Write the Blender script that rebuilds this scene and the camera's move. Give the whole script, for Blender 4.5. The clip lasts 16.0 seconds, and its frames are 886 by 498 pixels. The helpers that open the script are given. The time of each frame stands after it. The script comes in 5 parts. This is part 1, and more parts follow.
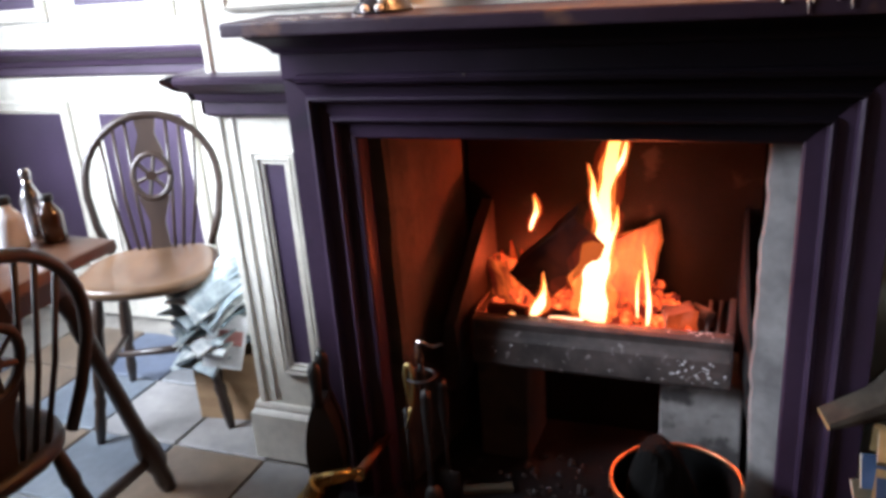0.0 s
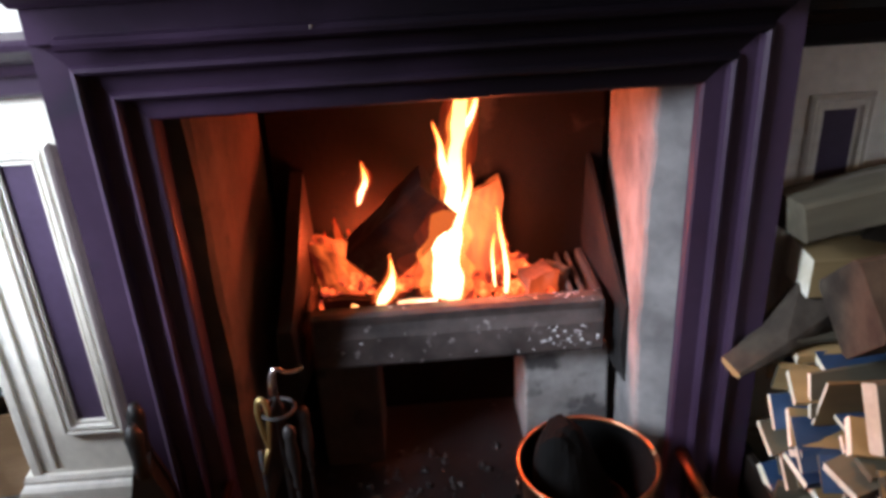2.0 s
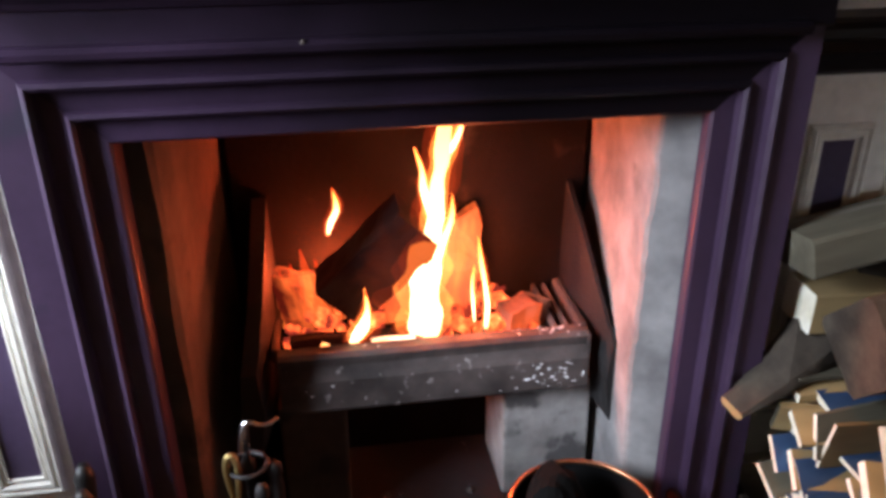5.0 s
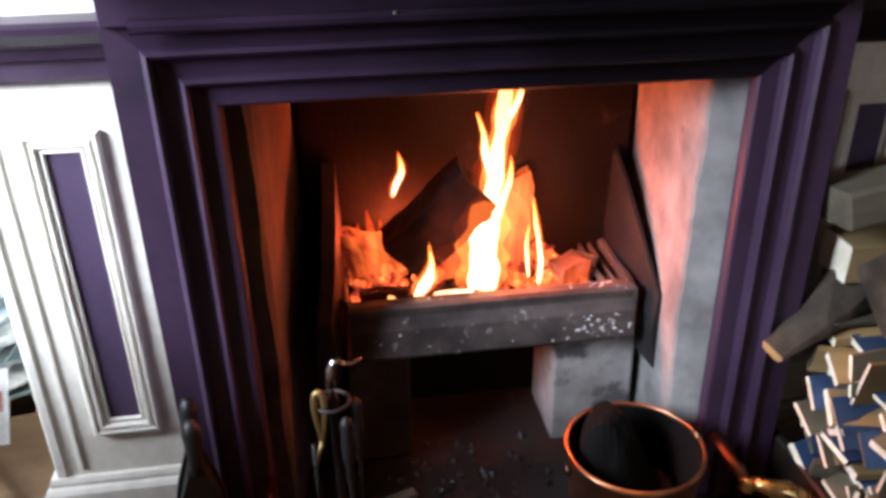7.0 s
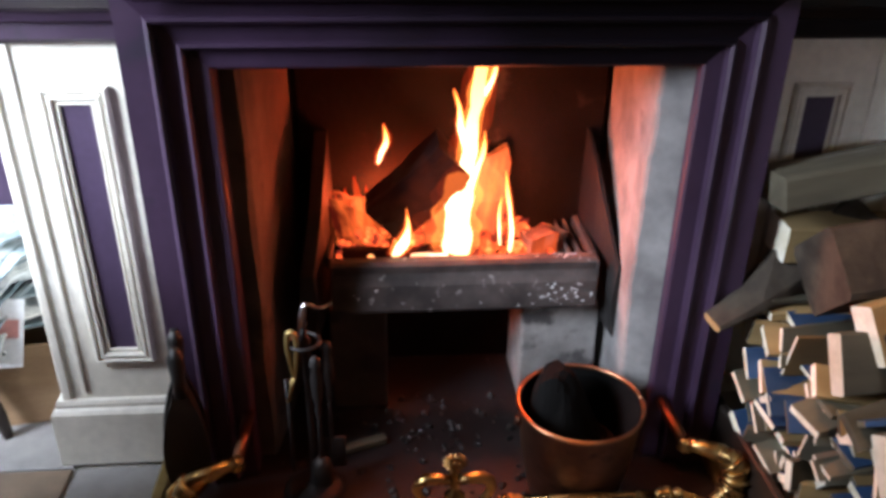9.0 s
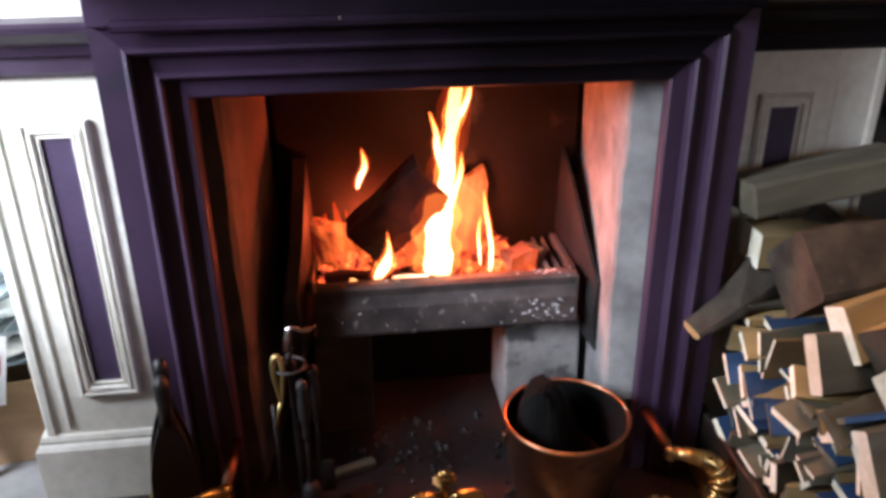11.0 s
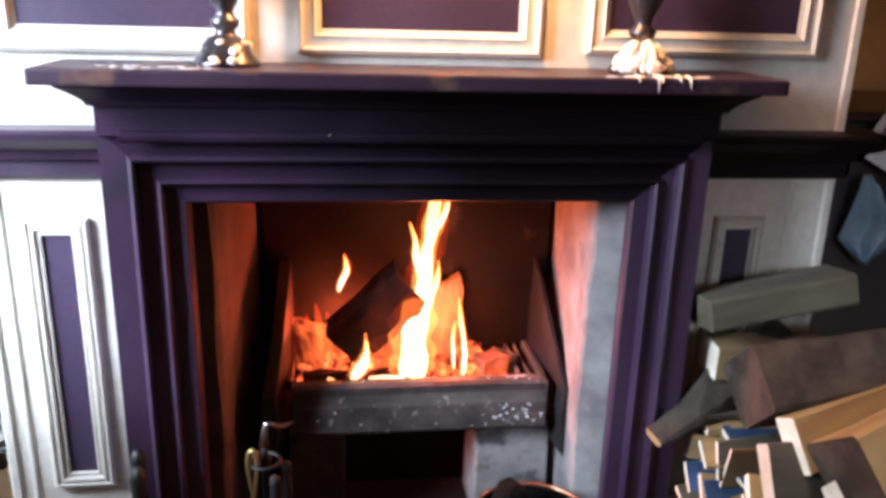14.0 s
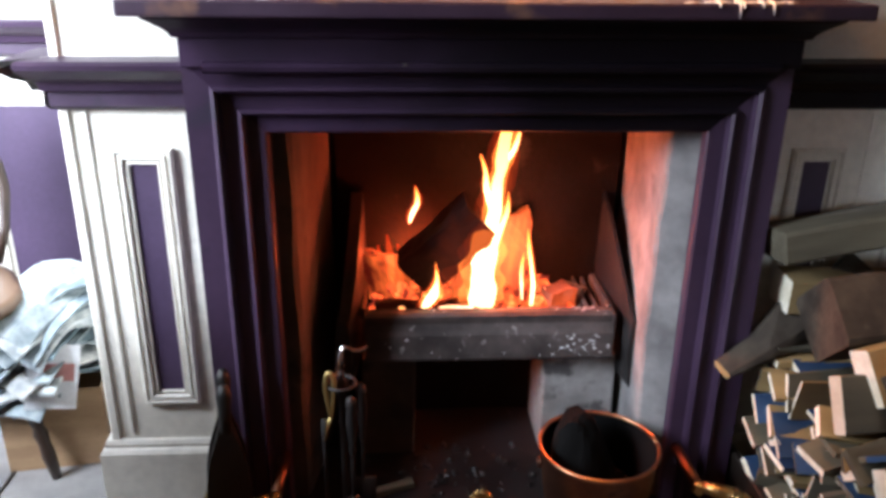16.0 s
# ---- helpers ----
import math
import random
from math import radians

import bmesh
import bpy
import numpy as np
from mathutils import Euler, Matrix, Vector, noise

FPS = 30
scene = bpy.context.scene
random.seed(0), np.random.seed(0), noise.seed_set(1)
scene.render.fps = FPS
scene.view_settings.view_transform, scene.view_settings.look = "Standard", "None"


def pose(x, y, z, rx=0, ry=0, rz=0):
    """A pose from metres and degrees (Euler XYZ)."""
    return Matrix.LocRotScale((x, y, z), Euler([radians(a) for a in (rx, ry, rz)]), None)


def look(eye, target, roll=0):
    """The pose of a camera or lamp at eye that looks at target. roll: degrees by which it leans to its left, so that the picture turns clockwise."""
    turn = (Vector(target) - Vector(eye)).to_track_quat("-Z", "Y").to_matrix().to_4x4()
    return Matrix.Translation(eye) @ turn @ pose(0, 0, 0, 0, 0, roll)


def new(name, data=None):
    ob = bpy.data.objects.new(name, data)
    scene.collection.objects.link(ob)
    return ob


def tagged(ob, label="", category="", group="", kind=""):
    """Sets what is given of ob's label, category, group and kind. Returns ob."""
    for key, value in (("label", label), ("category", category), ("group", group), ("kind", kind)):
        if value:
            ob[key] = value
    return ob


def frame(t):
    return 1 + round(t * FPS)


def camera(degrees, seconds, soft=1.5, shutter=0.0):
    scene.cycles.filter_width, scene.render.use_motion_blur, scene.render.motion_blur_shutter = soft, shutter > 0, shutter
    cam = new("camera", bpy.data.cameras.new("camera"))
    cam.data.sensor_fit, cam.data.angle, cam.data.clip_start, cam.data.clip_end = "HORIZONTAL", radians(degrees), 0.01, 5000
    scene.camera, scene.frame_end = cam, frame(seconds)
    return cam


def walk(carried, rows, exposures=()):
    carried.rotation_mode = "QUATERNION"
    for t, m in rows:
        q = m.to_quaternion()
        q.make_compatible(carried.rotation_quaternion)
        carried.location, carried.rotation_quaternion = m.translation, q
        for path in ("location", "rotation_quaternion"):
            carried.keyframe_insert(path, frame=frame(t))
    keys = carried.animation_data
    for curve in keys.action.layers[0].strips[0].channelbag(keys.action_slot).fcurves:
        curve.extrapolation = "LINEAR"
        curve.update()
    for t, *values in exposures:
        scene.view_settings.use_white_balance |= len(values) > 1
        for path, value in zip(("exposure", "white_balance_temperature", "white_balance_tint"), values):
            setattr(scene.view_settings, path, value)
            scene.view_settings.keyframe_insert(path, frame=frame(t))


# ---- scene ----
cam = camera(57.6, 16.0, soft=3.6, shutter=0.0)
PATH = [
    (0, (0.139, 0.154, 1.248), (-0.562, 1.896, 0.562), -4.2),
    (0.5, (0.094, 0.287, 1.227), (-0.594, 2.042, 0.56), -2.8),
    (1, (0.028, 0.344, 1.215), (-0.385, 2.12, 0.393), -1.7),
    (1.5, (-0.137, 0.421, 1.252), (-0.328, 2.173, 0.307), -3.5),
    (2, (-0.242, 0.417, 1.247), (-0.177, 2.21, 0.362), -3.2),
    (2.5, (-0.288, 0.453, 1.241), (-0.221, 2.248, 0.36), -1.5),
    (3, (-0.293, 0.543, 1.247), (-0.322, 2.363, 0.416), -1.0),
    (3.5, (-0.271, 0.616, 1.239), (-0.308, 2.435, 0.407), -0.9),
    (4, (-0.285, 0.615, 1.232), (-0.165, 2.399, 0.337), -0.5),
    (6.3, (-0.444, 0.436, 1.24), (-0.138, 2.245, 0.443), -0.6),
    (6.5, (-0.455, 0.437, 1.247), (-0.178, 2.239, 0.424), -0.9),
    (7, (-0.464, 0.43, 1.243), (-0.221, 2.202, 0.348), -1.0),
    (7.5, (-0.471, 0.418, 1.239), (-0.282, 2.189, 0.33), 0.2),
    (8, (-0.412, 0.374, 1.242), (-0.244, 2.134, 0.307), 1.4),
    (8.5, (-0.368, 0.307, 1.243), (-0.199, 2.079, 0.331), 1.3),
    (9, (-0.351, 0.263, 1.254), (-0.201, 2.037, 0.343), 0.8),
    (9.2, (-0.348, 0.24, 1.232), (-0.182, 2.04, 0.377), 0.2),
    (11.3, (-0.363, 0.229, 1.246), (-0.156, 2.032, 0.407), -0.6),
    (11.5, (-0.369, 0.189, 1.252), (-0.168, 1.987, 0.398), -0.3),
    (12, (-0.366, 0.176, 1.242), (-0.195, 1.964, 0.362), 0.2),
    (12.5, (-0.365, 0.156, 1.262), (-0.112, 1.935, 0.383), 0.8),
    (13, (-0.367, 0.127, 1.269), (0.014, 1.949, 0.536), 1.7),
    (13.5, (-0.365, 0.131, 1.275), (-0.01, 1.985, 0.614), 2.7),
    (14, (-0.358, 0.145, 1.276), (-0.098, 2.036, 0.679), 1.7),
    (14.5, (-0.349, 0.163, 1.288), (-0.14, 2.066, 0.71), 1.4),
    (15, (-0.355, 0.167, 1.283), (-0.192, 2.064, 0.67), 1.6),
    (15.5, (-0.365, 0.154, 1.268), (-0.208, 1.995, 0.502), 1.2),
    (16, (-0.386, 0.117, 1.26), (-0.273, 1.974, 0.526), 0.7),
]
# stops, white balance and tint: the picture brightens and darkens as the fire flickers, and cools while the bright panels are in view
EXPOSURE = [(t, stops + 0.12, {13.0: 5650, 13.5: 5650, 14.0: 6200, 14.5: 5650}.get(t, 6550), 17) for t, stops in (
    (0.0, -0.36), (0.5, -0.18), (1.0, 0.0), (1.5, -0.32), (2.0, 0.0), (2.5, 0.0), (3.0, 0.3), (3.5, 0.12), (4.0, 0.12), (6.5, 0.35), (7.0, 0.2),
    (7.5, 0.35), (8.0, -0.12), (8.5, 0.08), (9.0, 0.05), (11.5, 0.22), (12.0, 0.32), (12.5, 0.4), (13.0, 0.28), (13.5, 0.22), (14.0, 0.35),
    (14.5, 0.05), (15.0, 0.0), (15.5, 0.05), (16.0, 0.0))]
walk(cam, [(t, look(eye, target, roll)) for t, eye, target, roll in PATH], EXPOSURE)

# ---- world and light ----
world = bpy.data.worlds.new("world")
scene.world = world
world.use_nodes = True
wn = world.node_tree.nodes
sky = wn.new("ShaderNodeTexSky")
sky.sky_type, sky.sun_disc, sky.sun_elevation, sky.sun_rotation = "NISHITA", False, radians(35), radians(250)
world.node_tree.links.new(sky.outputs[0], wn["Background"].inputs[0])
wn["Background"].inputs[1].default_value = 0.06


def lamp(name, kind, energy, color, m, size=0.1, size_y=None):
    data = bpy.data.lights.new(name, kind)
    data.energy, data.color = energy, color
    if kind == "AREA":
        data.shape, data.size, data.size_y = "RECTANGLE", size, size_y or size
    else:
        data.shadow_soft_size = size
    ob = new(name, data)
    ob.matrix_world = m
    return ob


# daylight in the window of the wall beside the table
window = lamp("window_daylight", "AREA", 102, (0.76, 0.88, 1.0), look((-2.77, 0.85, 1.78), (-1.56, 2.15, 0.85)), 1.35, 1.1)
window.data.spread = radians(80)
# unseen daylight fill added behind the camera to brighten the recess and the firewood
side = lamp("recess_fill", "AREA", 1.5, (0.80, 0.91, 1.0), look((1.6, -1.98, 1.6), (0.98, 1.42, 0.30)), 0.7, 0.9)
side.data.spread = radians(26)
# the fire
lamp("fire_light", "POINT", 10.0, (1.0, 0.17, 0.06), pose(-0.105, 1.885, 0.56), 0.035)
lamp("ember_light", "POINT", 7.5, (1.0, 0.12, 0.035), pose(-0.345, 1.985, 0.515), 0.03)
# unseen warm fill added high in the room
lamp("warm_fill", "POINT", 0.5, (1.0, 0.56, 0.25), pose(0.35, 0.55, 2.2), 0.09)
# warm light over the middle panel, its brass fitting assumed out of view
lamp("picture_light_bulb", "POINT", 30.0, (1.0, 0.46, 0.16), pose(-0.10, 1.53, 1.66), 0.05)


# tea lights on the cupboard in the recess
lamp("tea_light_glow", "POINT", 0.7, (1.0, 0.55, 0.22), pose(1.215, 2.10, 1.13), 0.02)


# ---- materials ----
def mat(name, base, rough=0.6, metal=0.0, second=None, scale=6.0, amount=0.5, grain=60.0, bump=0.15, stretch=(1, 1, 1),
        spots=None, spot_scale=14.0, spot_at=0.62, random_tint=0.0, coat=0.0, palette=None):
    """A procedural surface: two-scale colour variation, optional stains, roughness variation and fine relief."""
    m = bpy.data.materials.new(name)
    m.use_nodes = True
    n, l = m.node_tree.nodes, m.node_tree.links
    b = n["Principled BSDF"]
    co = n.new("ShaderNodeTexCoord")
    mp = n.new("ShaderNodeMapping")
    mp.inputs["Scale"].default_value = stretch
    l.new(co.outputs["Object"], mp.inputs[0])
    info = n.new("ShaderNodeObjectInfo")
    shift = n.new("ShaderNodeVectorMath")
    shift.operation = "SCALE"
    shift.inputs[0].default_value = (7.1, 3.3, 5.7)
    l.new(info.outputs["Random"], shift.inputs["Scale"])
    l.new(shift.outputs[0], mp.inputs["Location"])
    big = n.new("ShaderNodeTexNoise")
    big.inputs["Scale"].default_value, big.inputs["Detail"].default_value = scale, 5
    l.new(mp.outputs[0], big.inputs["Vector"])
    fine = n.new("ShaderNodeTexNoise")
    fine.inputs["Scale"].default_value, fine.inputs["Detail"].default_value = grain, 4
    l.new(mp.outputs[0], fine.inputs["Vector"])
    second = second or tuple(c * 0.7 for c in base)
    ramp = n.new("ShaderNodeValToRGB")
    ramp.color_ramp.elements[0].position, ramp.color_ramp.elements[1].position = 0.5 - 0.3 * amount, 0.5 + 0.3 * amount
    ramp.color_ramp.elements[0].color, ramp.color_ramp.elements[1].color = (*second, 1), (*base, 1)
    if palette:
        pick = n.new("ShaderNodeValToRGB")
        pick.color_ramp.interpolation = "CONSTANT"
        els = pick.color_ramp.elements
        for i, c in enumerate(palette):
            e = els[i] if i < 2 else els.new(i / len(palette))
            e.position, e.color = i / len(palette), (*c, 1)
        l.new(info.outputs["Random"], pick.inputs[0])
    mixg = n.new("ShaderNodeMix")
    mixg.data_type, mixg.blend_type = "RGBA", "MULTIPLY"
    mixg.inputs["Factor"].default_value = 0.35
    l.new(big.outputs[0], ramp.inputs[0])
    color = ramp.outputs[0]
    if palette:
        mp2 = n.new("ShaderNodeMix")
        mp2.data_type, mp2.blend_type = "RGBA", "MULTIPLY"
        mp2.inputs["Factor"].default_value = 1.0
        l.new(color, mp2.inputs["A"])
        l.new(pick.outputs[0], mp2.inputs["B"])
        color = mp2.outputs["Result"]
    l.new(color, mixg.inputs["A"])
    l.new(fine.outputs[0], mixg.inputs["B"])
    gain = n.new("ShaderNodeMix")
    gain.data_type, gain.blend_type = "RGBA", "MULTIPLY"
    gain.inputs["Factor"].default_value = 1.0
    gain.inputs["B"].default_value = (1.2, 1.2, 1.2, 1)
    l.new(mixg.outputs["Result"], gain.inputs["A"])
    color = gain.outputs["Result"]
    if spots:
        sp = n.new("ShaderNodeTexNoise")
        sp.inputs["Scale"].default_value, sp.inputs["Detail"].default_value = spot_scale, 6
        l.new(mp.outputs[0], sp.inputs["Vector"])
        sr = n.new("ShaderNodeValToRGB")
        sr.color_ramp.elements[0].position, sr.color_ramp.elements[1].position = spot_at, spot_at + 0.08
        l.new(sp.outputs[0], sr.inputs[0])
        sm = n.new("ShaderNodeMix")
        sm.data_type = "RGBA"
        sm.inputs["B"].default_value = (*spots, 1)
        l.new(sr.outputs[0], sm.inputs["Factor"])
        l.new(color, sm.inputs["A"])
        color = sm.outputs["Result"]
    if random_tint:
        hsv = n.new("ShaderNodeHueSaturation")
        mr = n.new("ShaderNodeMapRange")
        mr.inputs["To Min"].default_value, mr.inputs["To Max"].default_value = 1 - random_tint, 1 + random_tint
        l.new(info.outputs["Random"], mr.inputs[0])
        l.new(mr.outputs[0], hsv.inputs["Value"])
        l.new(color, hsv.inputs["Color"])
        color = hsv.outputs[0]
    l.new(color, b.inputs["Base Color"])
    rr = n.new("ShaderNodeMapRange")
    rr.inputs["To Min"].default_value, rr.inputs["To Max"].default_value = max(0.03, rough - 0.12), min(1, rough + 0.12)
    l.new(big.outputs[0], rr.inputs[0])
    l.new(rr.outputs[0], b.inputs["Roughness"])
    b.inputs["Metallic"].default_value = metal
    b.inputs["Coat Weight"].default_value = coat
    bp = n.new("ShaderNodeBump")
    bp.inputs["Strength"].default_value, bp.inputs["Distance"].default_value = bump, 0.004
    l.new(fine.outputs[0], bp.inputs["Height"])
    l.new(bp.outputs[0], b.inputs["Normal"])
    return m


def glow(name, stops, strength, clear=False, noise_scale=0.0):
    """Fire: emission whose colour climbs a ramp with height; a clear flame adds its light to what is behind it."""
    m = bpy.data.materials.new(name)
    m.use_nodes = True
    n, l = m.node_tree.nodes, m.node_tree.links
    n.remove(n["Principled BSDF"])
    co = n.new("ShaderNodeTexCoord")
    em = n.new("ShaderNodeEmission")
    ramp = n.new("ShaderNodeValToRGB")
    els = ramp.color_ramp.elements
    for i, (p, c) in enumerate(stops):
        e = els[i] if i < 2 else els.new(p)
        e.position, e.color = p, (*c, 1)
    if noise_scale:
        nz = n.new("ShaderNodeTexNoise")
        nz.inputs["Scale"].default_value, nz.inputs["Detail"].default_value = noise_scale, 5
        l.new(co.outputs["Object"], nz.inputs["Vector"])
        l.new(nz.outputs[0], ramp.inputs[0])
    else:
        sep = n.new("ShaderNodeSeparateXYZ")
        l.new(co.outputs["Generated"], sep.inputs[0])
        l.new(sep.outputs[2], ramp.inputs[0])
    l.new(ramp.outputs[0], em.inputs[0])
    em.inputs[1].default_value = strength
    out = n["Material Output"]
    if clear:
        tr = n.new("ShaderNodeBsdfTransparent")
        mx = n.new("ShaderNodeAddShader")
        l.new(tr.outputs[0], mx.inputs[0])
        l.new(em.outputs[0], mx.inputs[1])
        l.new(mx.outputs[0], out.inputs[0])
    else:
        l.new(em.outputs[0], out.inputs[0])
    return m


WHITE = mat("cream_paint", (0.68, 0.66, 0.59), 0.45, second=(0.58, 0.555, 0.48), scale=3, grain=40, bump=0.08, spots=(0.55, 0.50, 0.38), spot_scale=9, spot_at=0.70)
PURPLE = mat("purple_paint", (0.043, 0.023, 0.050), 0.45, second=(0.029, 0.015, 0.034), scale=4, grain=70, bump=0.12, spots=(0.022, 0.016, 0.03), spot_scale=11, spot_at=0.64)
WORN = mat("rubbed_purple_paint", (0.046, 0.026, 0.046), 0.42, second=(0.034, 0.019, 0.034), scale=5, grain=60, bump=0.15, spots=(0.14, 0.075, 0.055), spot_scale=7, spot_at=0.56)
INSET = mat("aubergine_panel", (0.050, 0.030, 0.066), 0.5, second=(0.034, 0.021, 0.046), scale=3, grain=90, bump=0.1)
# kept brown so the unseen walls bounce little light
PLASTER = mat("room_wall", (0.24, 0.17, 0.11), 0.8, scale=2, grain=30, bump=0.2)
CEIL = mat("ceiling_paint", (0.35, 0.30, 0.24), 0.85, scale=2, grain=30, bump=0.1)
SOOT = mat("sooty_brick", (0.007, 0.0063, 0.006), 0.95, second=(0.003, 0.0027, 0.0026), scale=8, grain=50, bump=0.6, spots=(0.030, 0.024, 0.022), spot_scale=10, spot_at=0.64)
RENDER = mat("cement_render", (0.245, 0.24, 0.235), 0.9, second=(0.125, 0.12, 0.12), scale=9, grain=45, bump=0.6, spots=(0.11, 0.10, 0.10), spot_scale=17, spot_at=0.66)
BROWN_RENDER = mat("brown_render", (0.10, 0.078, 0.062), 0.88, second=(0.038, 0.031, 0.027), scale=6, grain=45, bump=0.5, spots=(0.03, 0.027, 0.025), spot_scale=7, spot_at=0.56)
HEARTH = mat("black_hearth_slate", (0.014, 0.015, 0.017), 0.5, second=(0.007, 0.007, 0.007), scale=9, grain=60, bump=0.25, spots=(0.12, 0.11, 0.11), spot_scale=35, spot_at=0.70)
GROUT = mat("floor_mortar", (0.33, 0.31, 0.28), 0.9, scale=8, grain=80, bump=0.4)
SLATE = mat("slate_tile", (0.95, 0.95, 0.95), 0.5, second=(0.62, 0.64, 0.68), scale=5, grain=35, bump=0.35,
            palette=[(0.23, 0.24, 0.25), (0.12, 0.15, 0.21), (0.28, 0.26, 0.23), (0.23, 0.17, 0.12), (0.18, 0.21, 0.24), (0.31, 0.30, 0.29)])
IRON = mat("cast_iron", (0.018, 0.016, 0.016), 0.55, metal=0.3, second=(0.012, 0.011, 0.011), scale=12, grain=90, bump=0.4)
ASHY = mat("ash_dusted_iron", (0.095, 0.075, 0.070), 0.65, metal=0.1, second=(0.030, 0.024, 0.023), scale=11, grain=60, bump=0.6, spots=(0.34, 0.31, 0.30), spot_scale=34, spot_at=0.66)
CHAR = mat("charred_wood", (0.017, 0.010, 0.009), 0.9, second=(0.006, 0.005, 0.005), scale=10, grain=70, bump=0.8, stretch=(1, 0.3, 1))
BRASS = mat("aged_brass", (0.62, 0.42, 0.17), 0.27, metal=1.0, second=(0.22, 0.13, 0.05), scale=12, grain=80, bump=0.12)
COPPER = mat("worn_copper", (0.22, 0.105, 0.065), 0.42, metal=1.0, second=(0.10, 0.05, 0.035), scale=9, grain=60, bump=0.2, spots=(0.06, 0.035, 0.03), spot_scale=12, spot_at=0.60)
COPPER_RIM = mat("bright_copper", (0.58, 0.31, 0.17), 0.34, metal=1.0, second=(0.26, 0.13, 0.07), scale=9, grain=60, bump=0.05)
CHROME = mat("tarnished_steel", (0.62, 0.62, 0.64), 0.22, metal=1.0, second=(0.35, 0.35, 0.37), scale=20, grain=80, bump=0.1)
BLACK = mat("black_enamel", (0.006, 0.006, 0.0065), 0.5, second=(0.006, 0.006, 0.006), scale=8, grain=60, bump=0.15)
FIREBRICK = mat("grey_firebrick", (0.34, 0.33, 0.32), 0.9, second=(0.20, 0.19, 0.185), scale=11, grain=60, bump=0.6, spots=(0.08, 0.075, 0.075), spot_scale=9, spot_at=0.58)
CHAIRWOOD = mat("dark_elm", (0.034, 0.017, 0.010), 0.42, second=(0.018, 0.009, 0.006), scale=6, grain=40, bump=0.15, stretch=(1, 1, 0.25), coat=0.1)
SEATWOOD = mat("worn_elm_seat", (0.16, 0.088, 0.047), 0.38, second=(0.075, 0.04, 0.021), scale=7, grain=30, bump=0.15, stretch=(1, 0.25, 1), coat=0.2)
PAPER = mat("newsprint", (0.92, 0.94, 0.95), 0.75, second=(0.40, 0.45, 0.48), scale=26, grain=120, bump=0.2, palette=[(0.72, 0.74, 0.74), (0.30, 0.36, 0.38), (0.62, 0.63, 0.60), (0.16, 0.22, 0.24), (0.70, 0.68, 0.64), (0.45, 0.50, 0.50)])
SHEET = mat("white_sheet", (0.74, 0.75, 0.76), 0.7, second=(0.6, 0.62, 0.64), scale=20, grain=90, bump=0.05)
CARD = mat("cardboard", (0.42, 0.27, 0.15), 0.8, second=(0.33, 0.20, 0.11), scale=5, grain=60, bump=0.2, stretch=(1, 1, 6))
PINE = mat("sawn_pine", (0.38, 0.27, 0.12), 0.75, second=(0.20, 0.13, 0.055), scale=7, grain=45, bump=0.4, stretch=(0.2, 1, 1), random_tint=0.35, spots=(0.10, 0.065, 0.04), spot_scale=8, spot_at=0.66)
GREYWOOD = mat("weathered_timber", (0.145, 0.132, 0.090), 0.85, second=(0.055, 0.048, 0.031), scale=7, grain=50, bump=0.5, stretch=(0.2, 1, 1), random_tint=0.3, spots=(0.17, 0.16, 0.14), spot_scale=9, spot_at=0.66)
BLUEWOOD = mat("blue_painted_pallet_wood", (0.026, 0.078, 0.19), 0.65, second=(0.02, 0.05, 0.11), scale=8, grain=60, bump=0.4, random_tint=0.3, spots=(0.16, 0.15, 0.13), spot_scale=16, spot_at=0.66)
ENDGRAIN = mat("fresh_cut_end", (0.84, 0.81, 0.69), 0.75, second=(0.70, 0.65, 0.50), scale=20, grain=90, bump=0.3, random_tint=0.2)
BARK = mat("log_bark", (0.066, 0.052, 0.037), 0.9, second=(0.026, 0.019, 0.013), scale=16, grain=50, bump=1.0, spots=(0.11, 0.09, 0.07), spot_scale=14, spot_at=0.66)
GOLDEN_BROWN = mat("golden_brown_field", (0.30, 0.17, 0.075), 0.32, second=(0.17, 0.088, 0.036), scale=6, grain=45, bump=0.15, stretch=(0.25, 1, 1), coat=0.3)
WAX = mat("candle_wax", (0.86, 0.82, 0.78), 0.4, second=(0.75, 0.70, 0.66), scale=12, grain=50, bump=0.1)


SCORCHED = mat("scorched_wood", (0.13, 0.055, 0.035), 0.8, second=(0.035, 0.018, 0.013), scale=12, grain=60, bump=0.7, stretch=(1, 1, 0.35))
DARKOAK = mat("black_oak", (0.022, 0.014, 0.010), 0.5, second=(0.012, 0.008, 0.006), scale=8, grain=50, bump=0.2, stretch=(1, 0.25, 1))


